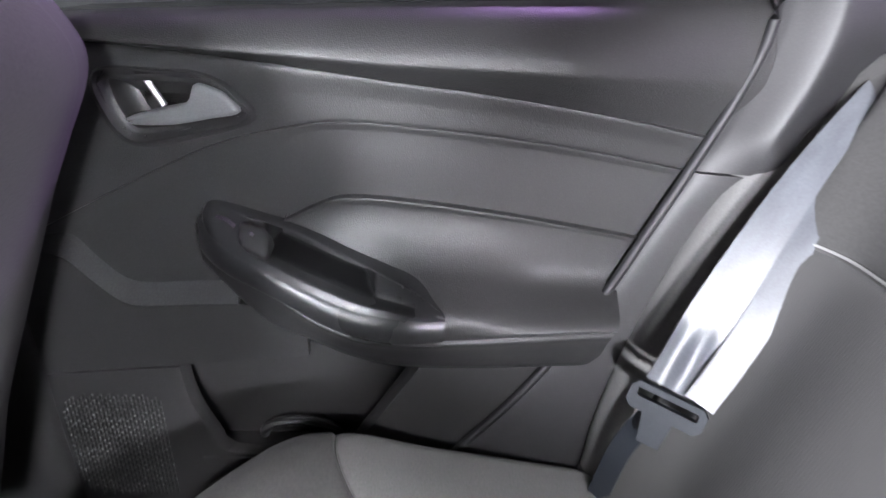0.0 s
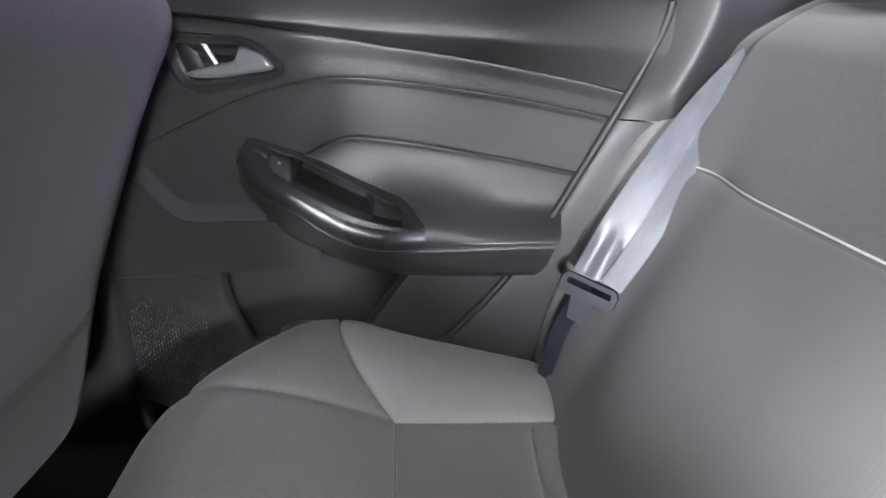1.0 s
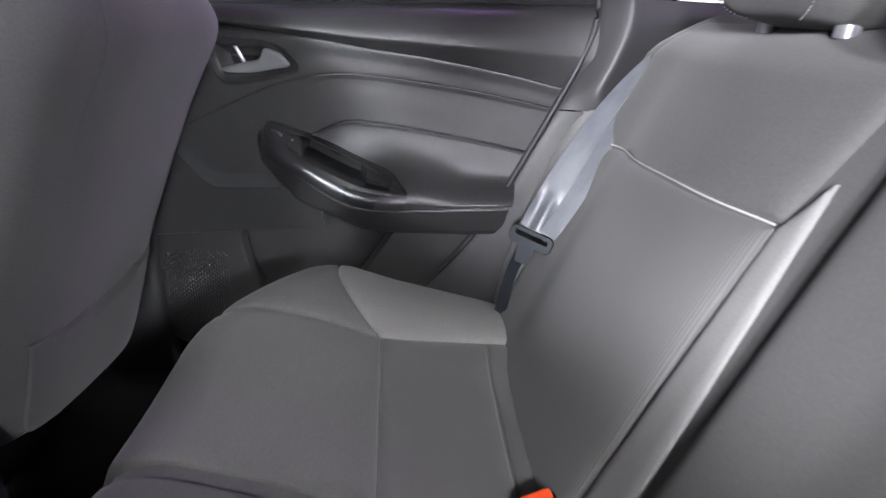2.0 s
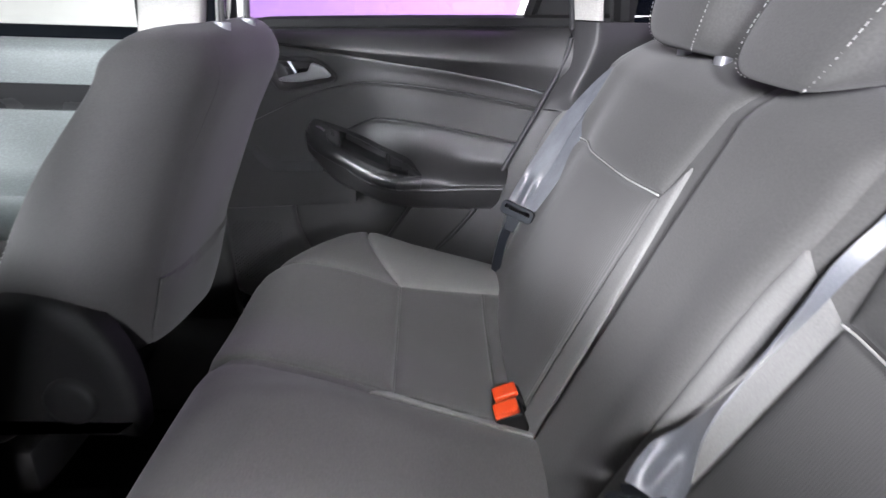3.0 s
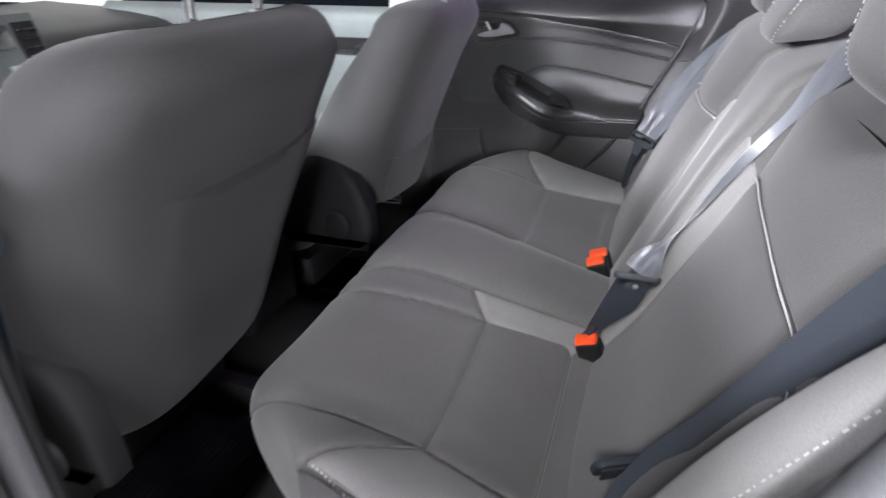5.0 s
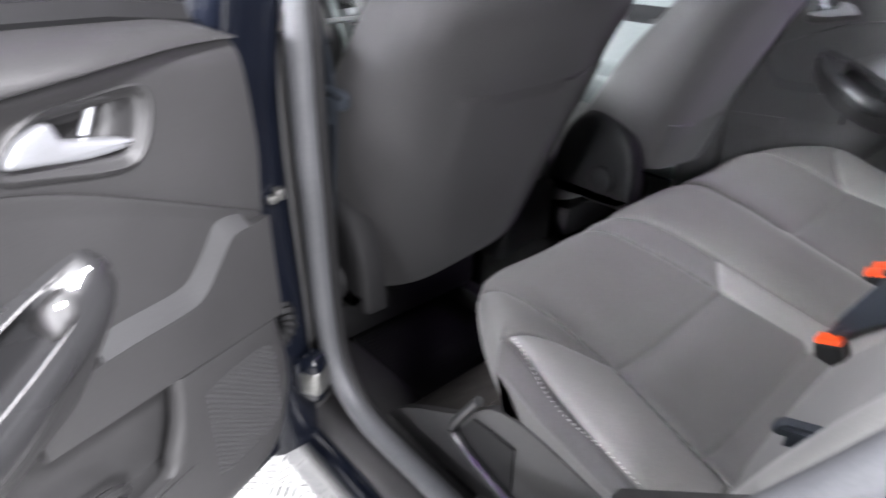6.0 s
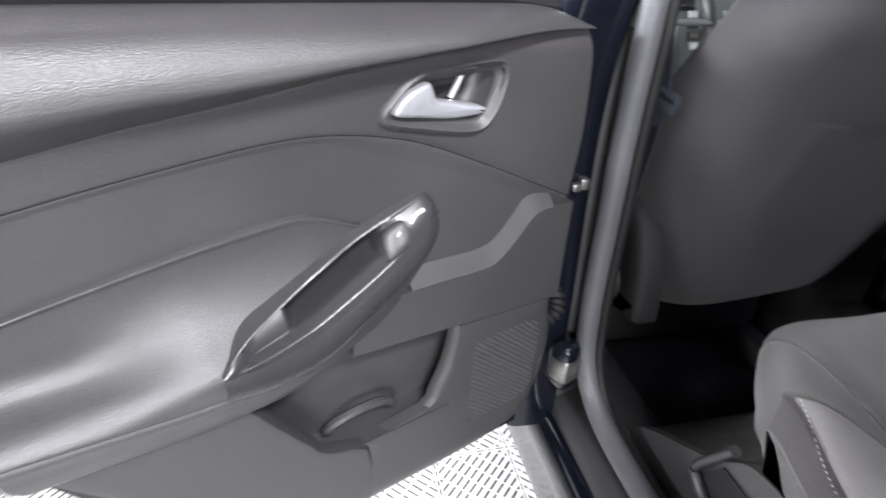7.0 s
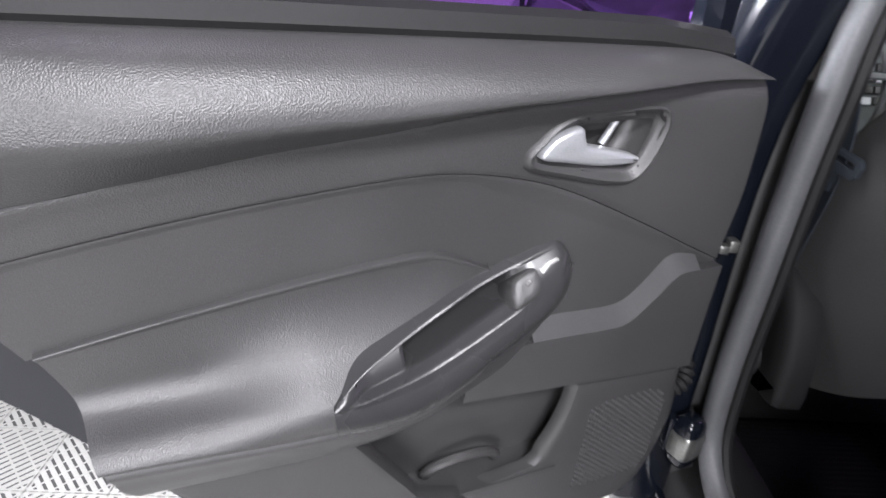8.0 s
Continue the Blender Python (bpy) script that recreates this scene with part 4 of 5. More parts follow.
# rear backrest
def rest(y, z, off=0.0):
    """Front of the rear backrest at cross place y and height z."""
    x = 0.245 + 0.43 * (z - 0.57)
    a = abs(y)
    x -= (0.003 if y > 0 else 0.014 - 0.011 * step(-0.08, 0.0, y)) * (1 - step(0.085, 0.14, a)) * step(0.50, 0.62, z) * lerp(1, 0.15, step(0.86, 0.96, z))
    x += 0.030 * step(0.085, 0.145, -y) * step(0.50, 0.66, z)
    x -= (0.024 if y > 0 else 0.006) * math.exp(-((a - 0.31) / 0.14) ** 4) * math.sin(math.pi * min(1, max(0, (z - 0.52) / 0.52)))
    x -= 0.022 * step(0.47, 0.58, a) * step(1.0, 0.8, z)
    x += 0.9 * max(0, z - 0.975) ** 1.5 * 6
    if a > 0.60:
        x += 14 * (a - 0.60) ** 1.5
    n = Vector((-0.92, 0, 0.39))
    return Vector((x, y, z)) + n * off


backrest = keep(rear_seat, finish("backrest", sheet(lambda u, v: rest(v, u, -0.004), [lerp(0.50, 1.03, k / 40) for k in range(41)], [lerp(-0.648, 0.63, k / 80) for k in range(81)], (0.10, 0, -0.02)), KNIT, label="charcoal cloth split backrest"))
def add_rest(name, corners, mat, label="", **kw):
    return keep(backrest, finish(name, pad(rest, corners, **kw), mat, label=label))
def pipe_z(y):
    return table(abs(y), [(0.11, 0.874), (0.3, 0.868), (0.5, 0.858), (0.62, 0.85)])
for s in (1, -1):
    inner_low, inner_high, tip = (0.156, 0.151, 0.130) if s > 0 else (0.118, 0.137, 0.092)
    add_rest("lower_panel", [(s * inner_low, 0.52), (s * 0.545, 0.52), (s * 0.548, pipe_z(0.545)), (s * inner_high, pipe_z(0.137))], TWILL, "grey twill backrest panel", nu=28, nv=28, h=0.008)
    add_rest("upper_panel", [(s * inner_high, pipe_z(0.137) + 0.003), (s * 0.548, pipe_z(0.545) + 0.003), (s * 0.56, 1.02), (s * 0.118, 1.022)], KNIT, "charcoal backrest shoulder panel", nu=26, h=0.007)
    add_rest("inner_wedge", [(s * 0.082, 0.52), (s * (inner_low - 0.001), 0.52), (s * (inner_high - 0.001), pipe_z(0.13)), (s * tip, 0.918)], PALE, "light grey inner wedge", nu=10, nv=26, h=0.003)
    keep(backrest, finish("piping", tube([rest(s * lerp(inner_high, 0.547, k / 30), pipe_z(lerp(inner_high, 0.547, k / 30)) + 0.0015, 0.0025) for k in range(31)], 0.0011, 8), THREAD, label="white piping"))
def side_wing(s):
    rings = []
    for k in range(33):
        z = lerp(0.58, 1.0, k / 32)
        x = 0.245 + 0.43 * (z - 0.57) + (0.022 if s < 0 else 0.0)
        y = table(z, [(0.58, 0.572), (0.72, 0.588), (0.80, 0.598), (0.91, 0.615), (1.0, 0.632)])
        f = math.sin(math.pi * min(1, max(0.04, (k + 1) / 34))) ** 0.35
        rings.append([Vector((x + (0.048 * math.cos(a) + 0.008) * f, s * (y + 0.036 * math.copysign(abs(math.sin(a)) ** 0.8, math.sin(a)) * f), z - 0.4 * 0.048 * math.cos(a) * f)) for a in [2 * math.pi * q / 28 for q in range(28)]])
    wing = keep(rear_seat, finish("side_wing", loops(rings), PALE, label="pale grey fixed side bolster"))
    keep(wing, finish("stitching", stitches([r[11] + Vector((-0.0006, s * 0.0006, 0)) for r in rings[2:30]], 0.0035, 0.003, 0.0006), THREAD))
    keep(wing, finish("side_cover", sheet(lambda u, v: rings[u][v] + (rings[u][v] - rings[u][14]) * 0.02 + Vector((0.003, s * 0.003, 0)), range(1, 31), range(3, 11)), TWILL, label="grey twill outer side cover"))


for s in (1, -1):
    side_wing(s)
add_rest("centre_panel", [(-0.081, 0.52), (0.081, 0.52), (0.098, 1.022), (-0.098, 1.022)], KNIT, "charcoal centre backrest panel", nu=14, nv=34, h=0.008)


def headrest(y, x, z, width, height, label, mat, tilt=-14, posts=0.06, depth=0.10, seat_top=1.03, back=0.0, lift=0.0):
    hr = thing("headrest", label, "headrest", "headrests", at=(x, y, z))
    m = Matrix.Translation((x, y, z + height / 2)) @ pose(0, 0, 0, 0, 24 + tilt, 0)
    body = rounded(depth / 2, width / 2, height / 2, nu=28, nv=44)
    def shaped(p):
        """Narrower towards the bottom, whose rear edge rises."""
        low = max(0, -p.z / (height / 2))
        return m @ Vector((p.x, p.y * (1 - 0.10 * low), p.z + lift * low * (p.x + depth / 2) / depth))
    for v in body.verts:
        v.co = shaped(v.co)
    keep(hr, finish("cushion", body, mat))
    for s in (-1, 1):
        keep(hr, finish("seam", stitches([shaped(Vector((-depth / 2 * math.cos(a) ** 0.45 * 0.851 - 0.0020, s * width / 2 * math.cos(a) ** 0.45 * 0.863, height / 2 * math.copysign(abs(math.sin(a)) ** 0.45, a)))) for a in [lerp(-1.35, 1.35, k / 60) for k in range(61)]], 0.0034, 0.0020, 0.0006), THREAD))
        keep(hr, finish("post", tube([(x + 0.02 + back, y + s * posts, z + 0.06), (x + 0.005 + back, y + s * posts, z), (x - 0.004 + back, y + s * posts, seat_top - 0.03)], 0.0055, 12), CHROME, label="chrome post"))
        keep(hr, finish("guide", tube([(x + back, y + s * posts, seat_top + 0.008), (x - 0.002 + back, y + s * posts, seat_top - 0.02)], 0.011, 12), SILVER, label="silver post collar"))
    return hr


headrest(0.32, 0.465, 1.018, 0.22, 0.15, "charcoal cloth outer rear headrest", KNIT)
headrest(0.035, 0.470, 0.980, 0.19, 0.22, "charcoal cloth centre rear headrest with white stitching", KNIT, tilt=4, depth=0.080, posts=0.048, back=0.055, seat_top=1.0, lift=0.06)
headrest(-0.36, 0.475, 1.018, 0.22, 0.15, "charcoal cloth outer rear headrest beside the belt", KNIT)


# front seats
def front_seat(yc, label, rise=0.0):
    seat = thing("front_seat", label, "car seat", "front seats", at=(-0.5, yc, 0.32))
    back_x = lambda z: table(z, [(0.50, -0.325), (0.57, -0.297), (0.64, -0.272), (0.72, -0.248), (0.80, -0.218), (0.889, -0.182), (0.93, -0.162), (0.975, -0.140), (1.0, -0.138), (1.028, -0.152), (1.04, -0.172)])
    low = 0.557 if yc < 0 else 0.585
    half = lambda z: table(z, [(low, 0.178), (low + 0.008, 0.192), (low + 0.03, 0.203), (0.70, 0.220), (0.85, 0.236), (0.93, 0.233), (0.985, 0.228), (1.012, 0.215), (1.03, 0.192), (1.038, 0.16), (1.041, 0.13)])
    thick = lambda z: table(z, [(low, 0.12), (low + 0.025, 0.165), (0.711, 0.192), (0.80, 0.170), (0.854, 0.153), (0.90, 0.136), (0.96, 0.112), (0.985, 0.100), (1.01, 0.086), (1.028, 0.064), (1.036, 0.042), (1.041, 0.003)])
    s = 1 if yc > 0 else -1
    def section(z, a):
        w, t, xb = half(z), thick(z), back_x(z)
        cc, ss = math.cos(a), math.sin(a)
        yy = w * math.copysign(abs(ss) ** 0.6, ss)
        xx = t / 2 * math.copysign(abs(cc) ** 0.6, cc)
        wing = -0.045 * (abs(yy) / max(w, 1e-4)) ** 4 * step(1.07, 1.0, z) * lerp(0.75, 1, step(0.4, -0.4, cc))
        roll = 0.0025 * math.exp(-((abs(yy) / max(w, 1e-4) - 0.80) / 0.15) ** 2) * step(0.0, 0.3, cc) * step(1.04, 0.99, z) * step(0.60, 0.72, z)
        return Vector((xb - t / 2 + xx + wing + roll, yc + yy, z - 0.10 * s * yy * step(0.74, 0.57, z)))

    def soft_box(y, z, hy, z0, z1, r, w):
        """1 well inside a rounded box, 0 outside, over a soft edge w."""
        zc, hz = (z0 + z1) / 2, (z1 - z0) / 2
        qy, qz = max(0, abs(y) - hy + r), max(0, abs(z - zc) - hz + r)
        return step(w, -w, math.hypot(qy, qz) - r)
    zf = 0.715 if s > 0 else 0.879
    zs = sorted([lerp(low, 1.041, 1 - (1 - k / 60) ** 1.25) for k in range(61)] + [zf - 0.0045, zf - 0.002, zf - 0.0007, zf + 0.0006, zf + 0.0025])
    fold = math.radians(28 if s > 0 else 58)
    def cover(u, v):
        p = section(u, v)
        y = p.y - yc
        off = -0.0015 * step(fold * 0.97, fold, abs(v)) + 0.0018 * soft_box(y, u, 0.128, 0.45, 1.0, 0.06, 0.03)
        line = zf - 0.012 * math.sin(math.pi * min(1, max(0, 0.5 + s * y / 0.28)))
        off += 0.0045 * step(line + 0.0012, line - 0.0012, u) * step(line - 0.22, line - 0.01, u) * step(0.135, 0.100, s * y)
        return p + Vector((off, 0, 0))
    # same cloth on both seats; the driver's has shade put into its colour
    keep(seat, finish("backrest", sheet(section, zs, [lerp(fold * 0.96, 2 * math.pi - fold * 0.96, k / 60) for k in range(61)]), FRONTCLOTH if s > 0 else SHADEDCLOTH, label="grey cloth backrest"))
    keep(seat, finish("back_cover", sheet(cover, zs, [fold * lerp(-1, 1, k / 70) for k in range(71)]), FRONTCLOTH if s > 0 else SHADEDCLOTH, label="cloth back cover with map pocket"))
    keep(seat, finish("bottom_panel", loops([[section(low + 0.005, 2 * math.pi * j / 48) + Vector((0, 0, d)) for j in range(48)] for d in (0, 0.012)]), BLACK))
    def front_edge(z):
        w, t = half(z), thick(z)
        return Vector((back_x(z) - t / 2 - 0.755 * t / 2 - 0.045 * 0.885 ** 4 * step(1.07, 1.0, z) - 0.0005, yc - s * w * 0.888, z))
    keep(seat, finish("stitching", stitches([front_edge(lerp(0.74, 1.0, k / 40)) for k in range(41)], 0.005, 0.004, 0.0010), THREAD))
    drop = 0.10 if s > 0 else 0.13
    outline = [Vector((p.x, max(p.y, 0.42 + drop))) for p in smooth_ring([(x, z, 0) for x, z in ((-0.425, 0.728), (-0.365, 0.732), (-0.312, 0.700), (-0.280, 0.640), (-0.272, 0.555), (-0.290, 0.470), (-0.36, 0.42), (-0.46, 0.42), (-0.505, 0.50), (-0.485, 0.65))], 48)]
    plate = lambda d, y: [Vector((p.x, yc - y, p.y)) for p in inset(outline, d)]
    shield = keep(seat, finish("recliner_cover", loops([plate(0, 0.196), plate(0, 0.222), plate(0.004, 0.231), plate(0.014, 0.236), plate(0.03, 0.237)]), BLACK, label="black plastic recliner cover", angle=60))
    knob = lambda r, y: [Vector((-0.352 + r * math.cos(a), yc - y, 0.585 + r * math.sin(a))) for a in [2 * math.pi * k / 24 for k in range(24)]]
    keep(shield, finish("knob", loops([knob(0.036, 0.230), knob(0.034, 0.243), knob(0.028, 0.247), knob(0.010, 0.246)]), BLACK, angle=60))
    for ob in seat.children:
        ob.location.z += rise
        ob.location.x += 0.5 * rise
    keep(seat, finish("cushion", rounded(0.24, 0.235, 0.075, 0.4, m=Matrix.Translation((-0.70, yc, 0.545)) @ pose(0, 0, 0, 0, 6, 0)), KNIT))
    keep(seat, finish("side_valance", block(-0.88, -0.46, yc - 0.20, yc + 0.20, 0.37, 0.46, 0.02), BLACK))
    for t in (-1, 1):
        keep(seat, finish("rail", block(-0.85, -0.38, yc + t * 0.19 - 0.02, yc + t * 0.19 + 0.02, 0.315, 0.365, 0.005), BLACK))
    return seat


front_seat(0.365, "charcoal cloth front passenger seat with dark map pocket")
front_seat(-0.365, "charcoal cloth driver's seat with map pocket, darkened for shade", 0.032)
headrest(0.365, -0.165, 1.13, 0.25, 0.17, "grey cloth front headrest on chrome posts", FRONTCLOTH, posts=0.055, seat_top=1.032)
headrest(-0.365, -0.165, 1.162, 0.25, 0.17, "grey cloth front headrest on chrome posts", FRONTCLOTH, posts=0.055, seat_top=1.064)


# ---- belts and buckles ----
def seat_belt(label, at):
    return thing("seat_belt", label, "seat belt", "rear seat belts", at=at)


def webbing(owner, name, label, path, across, n, mat, width=0.046, fold=0.0, phase=0.0):
    """A belt band along path, with soft lengthwise folds."""
    pts, wide = curve(path, n), curve(across, n)
    dirs = [(pts[min(k + 1, n - 1)] - pts[max(k - 1, 0)]).normalized() for k in range(n)]

    def f(u, v):
        k = round(u * (n - 1))
        w = (wide[k] - dirs[k] * wide[k].dot(dirs[k])).normalized()
        wd = width(u) if callable(width) else width
        return pts[k] + w * (v - 0.5) * wd + dirs[k].cross(w) * fold * math.sin(10.5 * v + phase + 1.6 * u) * math.sin(math.pi * min(1, 0.15 + 5 * min(u, 1 - u)))
    rear = lambda u, v: dirs[round(u * (n - 1))].cross(wide[round(u * (n - 1))]).normalized() * 0.0016
    bm = sheet(f, [k / (n - 1) for k in range(n)], fine_steps(14), rear)
    return keep(owner, finish(name, bm, mat, label=label, angle=60))


def tongue(owner, centre, along, across):
    a, w = Vector(along).normalized(), Vector(across)
    w = (w - a * w.dot(a)).normalized()
    n = a.cross(w)
    m = Matrix((w, a, n)).transposed().to_4x4()
    m.translation = Vector(centre)
    outer = [Vector((x, y)) for x, y, _ in smooth_ring([(-0.026, 0.012, 0), (0.026, 0.012, 0), (0.031, 0.007, 0), (0.031, -0.006, 0), (0.026, -0.011, 0), (-0.026, -0.011, 0), (-0.031, -0.006, 0), (-0.031, 0.007, 0)], 40, False)]
    slot = [Vector((x, y)) for x, y, _ in smooth_ring([(-0.0245, 0.007, 0), (0.0245, 0.007, 0), (0.0245, 0.000, 0), (-0.0245, 0.000, 0)], 40, False)]
    best = min(range(40), key=lambda k: sum((slot[(i + k) % 40] - outer[i]).length for i in range(40)))
    slot = [slot[(i + best) % 40] for i in range(40)]
    lay = lambda ring, z: [m @ Vector((p.x, p.y, z)) for p in ring]
    rings = [lay(slot, -0.004), lay(outer, -0.004), lay(inset(outer, -0.001), 0), lay(outer, 0.004), lay(slot, 0.004), lay(slot, -0.004)]
    tg = keep(owner, finish("tongue", loops(rings, (False, False)), TONGUE, label="slate plastic belt tongue", angle=50))
    plate = [(-0.015, -0.010), (0.011, -0.010), (0.009, -0.036), (-0.009, -0.036)]
    keep(tg, finish("latch_plate", loops([[m @ Vector((x, y, z)) for x, y in plate] for z in (-0.0012, 0.0012)]), TONGUE))
    return tg


far_belt = seat_belt("slate seat belt, coloured as lit, hanging beside the far backrest", (0.42, 0.55, 1.0))
webbing(far_belt, "shoulder_webbing", "folded slate webbing, coloured as lit", [(0.462, 0.604, 0.985), (0.415, 0.566, 0.962), (0.357, 0.538, 0.90), (0.300, 0.514, 0.81), (0.262, 0.494, 0.732)], [(0.8, -0.6, 0.1), (0.8, -0.6, 0.0), (0.86, -0.5, 0.0), (0.92, -0.36, 0.0), (0.93, -0.33, 0.0)], 40, LITBELT, lambda u: lerp(0.012, 0.046, u ** 1.2), 0.0032, 0.6)
webbing(far_belt, "lap_webbing", "slate webbing strand, coloured as lit", [(0.404, 0.562, 0.93), (0.386, 0.541, 0.905), (0.358, 0.522, 0.87), (0.334, 0.503, 0.82), (0.303, 0.489, 0.77), (0.276, 0.478, 0.734)], [(0.7, -0.7, 0), (0.75, -0.65, 0), (0.8, -0.55, 0), (0.88, -0.45, 0.0), (0.92, -0.38, 0.0), (0.93, -0.35, 0.0)], 40, LITBELT, 0.024)
webbing(far_belt, "lower_webbing", "dark webbing running to the floor anchor", [(0.256, 0.50, 0.715), (0.242, 0.518, 0.66), (0.232, 0.535, 0.57), (0.23, 0.54, 0.53)], [(0.5, -0.85, 0), (0.6, -0.8, 0), (0.7, -0.7, 0), (0.7, -0.7, 0)], 14, DARKBELT, 0.02)
tongue(far_belt, (0.260, 0.4915, 0.727), (0.35, 0.15, 0.92), (0.86, -0.46, -0.2))
centre_belt = seat_belt("slate centre seat belt, coloured as lit, lying across the backrest", (0.45, -0.25, 1.03))
lie = Vector((-0.66, -0.68, 0.31)).normalized()
run = [Vector(p) for p in ((0.530, -0.205, 1.030), (0.485, -0.170, 1.045), (0.452, -0.138, 0.998), (0.432, -0.122, 0.953), (0.409, -0.116, 0.913), (0.386, -0.122, 0.876), (0.357, -0.122, 0.819), (0.332, -0.124, 0.778), (0.306, -0.134, 0.745), (0.288, -0.144, 0.719))]
turns = [-10, -10, -5, 0, 25, 62, 95, 125, 160, 180]
ways = []
for k, turn in enumerate(turns):
    d = (run[min(k + 1, 9)] - run[max(k - 1, 0)]).normalized()
    flat = d.cross(lie).normalized()
    ways.append(flat * math.cos(radians(turn)) + lie * math.sin(radians(turn)))
ways[-2:] = [Vector((0.8, -0.3, 0.3)), Vector((1, 0, 0))]
webbing(centre_belt, "shoulder_webbing", "twisted slate webbing, coloured as lit", [p + lie * (0.007 + 0.006 * abs(math.sin(radians(q)))) for p, q in zip(run, turns)], ways, 90, LITBELT, lambda u: 0.046 - 0.032 * step(0.10, 0.40, u) * step(0.98, 0.70, u), 0.0036, 1.1)
webbing(centre_belt, "lap_webbing", "slate webbing running into the buckle", [(0.281, -0.150, 0.716), (0.268, -0.150, 0.68), (0.245, -0.148, 0.64), (0.224, -0.143, 0.60)], [(1, 0, 0), (1, 0, 0), (0.9, 0.3, 0), (0.8, 0.5, 0)], 30, DARKBELT, lambda u: lerp(0.046, 0.026, step(0.3, 1, u)), 0.003, 0.5)
bar = tongue(centre_belt, (0.283, -0.151, 0.719), (0.0, -0.88, 0.42), (1, 0.0, 0.0))
keep(bar, finish("rivet", rounded(0.0045, 0.0045, 0.0035, 0.8, 8, 12, Matrix.Translation((0.283, -0.155, 0.705))), STEEL))
near_belt = seat_belt("slate seat belt hanging beside the near backrest", (0.44, -0.58, 1.06))
webbing(near_belt, "shoulder_webbing", "slate webbing", [(0.455, -0.61, 1.03), (0.435, -0.572, 0.99), (0.41, -0.550, 0.932), (0.374, -0.527, 0.849), (0.345, -0.503, 0.781), (0.315, -0.483, 0.72), (0.29, -0.487, 0.67), (0.275, -0.506, 0.62), (0.265, -0.526, 0.57)], [(0.2, -0.9, 0), (0.3, -0.8, -0.1), (0.5, -0.6, -0.2), (0.6, -0.5, -0.2), (0.6, -0.5, -0.2), (0.7, -0.5, -0.1), (0.7, -0.5, 0), (0.7, -0.5, 0), (0.7, -0.5, 0)], 44, DARKBELT, lambda u: lerp(0.046, 0.013, step(0.1, 0.75, u)), 0.0022, 0.4)
tongue(near_belt, (0.290, -0.466, 0.682), (0.3, -0.25, 0.9), (0.75, 0.5, -0.1))

front_belt = thing("seat_belt", "dark front seat belt hanging on the door pillar trim", "seat belt", at=(-0.33, -0.60, 0.9))
webbing(front_belt, "webbing", "dark webbing", [(-0.345, -0.612, 1.12), (-0.318, -0.614, 1.0), (-0.286, -0.616, 0.91), (-0.318, -0.612, 0.75), (-0.345, -0.607, 0.58)], [(1, 0.3, 0), (1, 0.2, 0), (1, 0.0, 0), (1, 0.0, 0), (1, 0, 0)], 30, DARKBELT, 0.042)
tongue(front_belt, (-0.276, -0.621, 0.914), (0.2, 0.0, 0.95), (0.9, 0.3, -0.1))


def buckle(x, y, z, turn, label):
    bk = thing("belt_buckle", label, "belt buckle", "belt buckles", at=(x, y, z))
    m = Matrix.Translation((x, y, z)) @ pose(0, 0, 0, 8, -20, turn)
    keep(bk, finish("housing", rounded(0.0195, 0.0135, 0.032, 0.28, 14, 28, m @ Matrix.Translation((0, 0, -0.026))), BLACK, angle=50))
    keep(bk, finish("button", rounded(0.0165, 0.0105, 0.007, 0.25, 10, 24, m @ Matrix.Translation((-0.001, 0, 0.006))), RED, label="orange-red release button", angle=50))
    keep(bk, finish("slot", block(-0.012, 0.012, -0.0015, 0.0015, -0.001, 0.001, 0), BLACK)).matrix_world = m @ Matrix.Translation((0, 0.012, 0.006))
    return bk


buckle(0.215, 0.150, 0.588, 6, "black belt buckle with orange-red button")
buckle(0.213, 0.114, 0.589, 4, "black belt buckle with orange-red button")
buckle(0.228, -0.142, 0.586, -4, "black belt buckle with orange-red button")

# ---- floor, cabin front and small things ----
mat_ob = tagged(finish("floor_mat", sheet(lambda u, v: (lerp(-0.62, -0.285, u), lerp(-0.470, -0.16, v), 0.316), fine_steps(10), fine_steps(10), (0, 0, -0.008)), MAT), "black rubber floor mat in the footwell", "floor mat")
bm = bmesh.new()
for k in range(26):
    x = -0.60 + k * 0.0115
    loops([[Vector((x + dx, y, 0.3165 + dz)) for dx, dz in ((-0.002, 0), (0.002, 0), (0.0012, 0.0012), (-0.0012, 0.0012))] for y in (-0.45, -0.19)], bm=bm)
keep(mat_ob, finish("ribs", bm, MAT))
tagged(finish("heel_riser", sheet(lambda u, v: (table(u, [(0, -0.285), (0.12, -0.268), (0.5, -0.20), (1, -0.05)]), lerp(-0.586, 0.586, v), table(u, [(0, 0.312), (0.12, 0.330), (0.5, 0.42), (1, 0.52)]) + 0.05 * math.exp(-(lerp(-0.615, 0.615, v) / 0.13) ** 4) * step(0.6, 0, u)), fine_steps(12), fine_steps(30), (0.012, 0, -0.012)), GREYCARPET), "grey-brown carpet riser under the rear bench", "carpet", kind="structure")
console = thing("centre_console", "dark plastic centre console between the front seats", "console", at=(-0.6, 0, 0.4))
keep(console, finish("body", block(-1.2, -0.44, -0.085, 0.085, 0.36, 0.58, 0.03, 4), BLACK))
keep(console, finish("armrest_lid", rounded(0.15, 0.08, 0.03, 0.4, m=Matrix.Translation((-0.60, 0, 0.60))), BLACK))
dash = thing("dashboard", "grey soft dashboard with instrument hood", "dashboard", at=(-1.4, 0, 0.6))
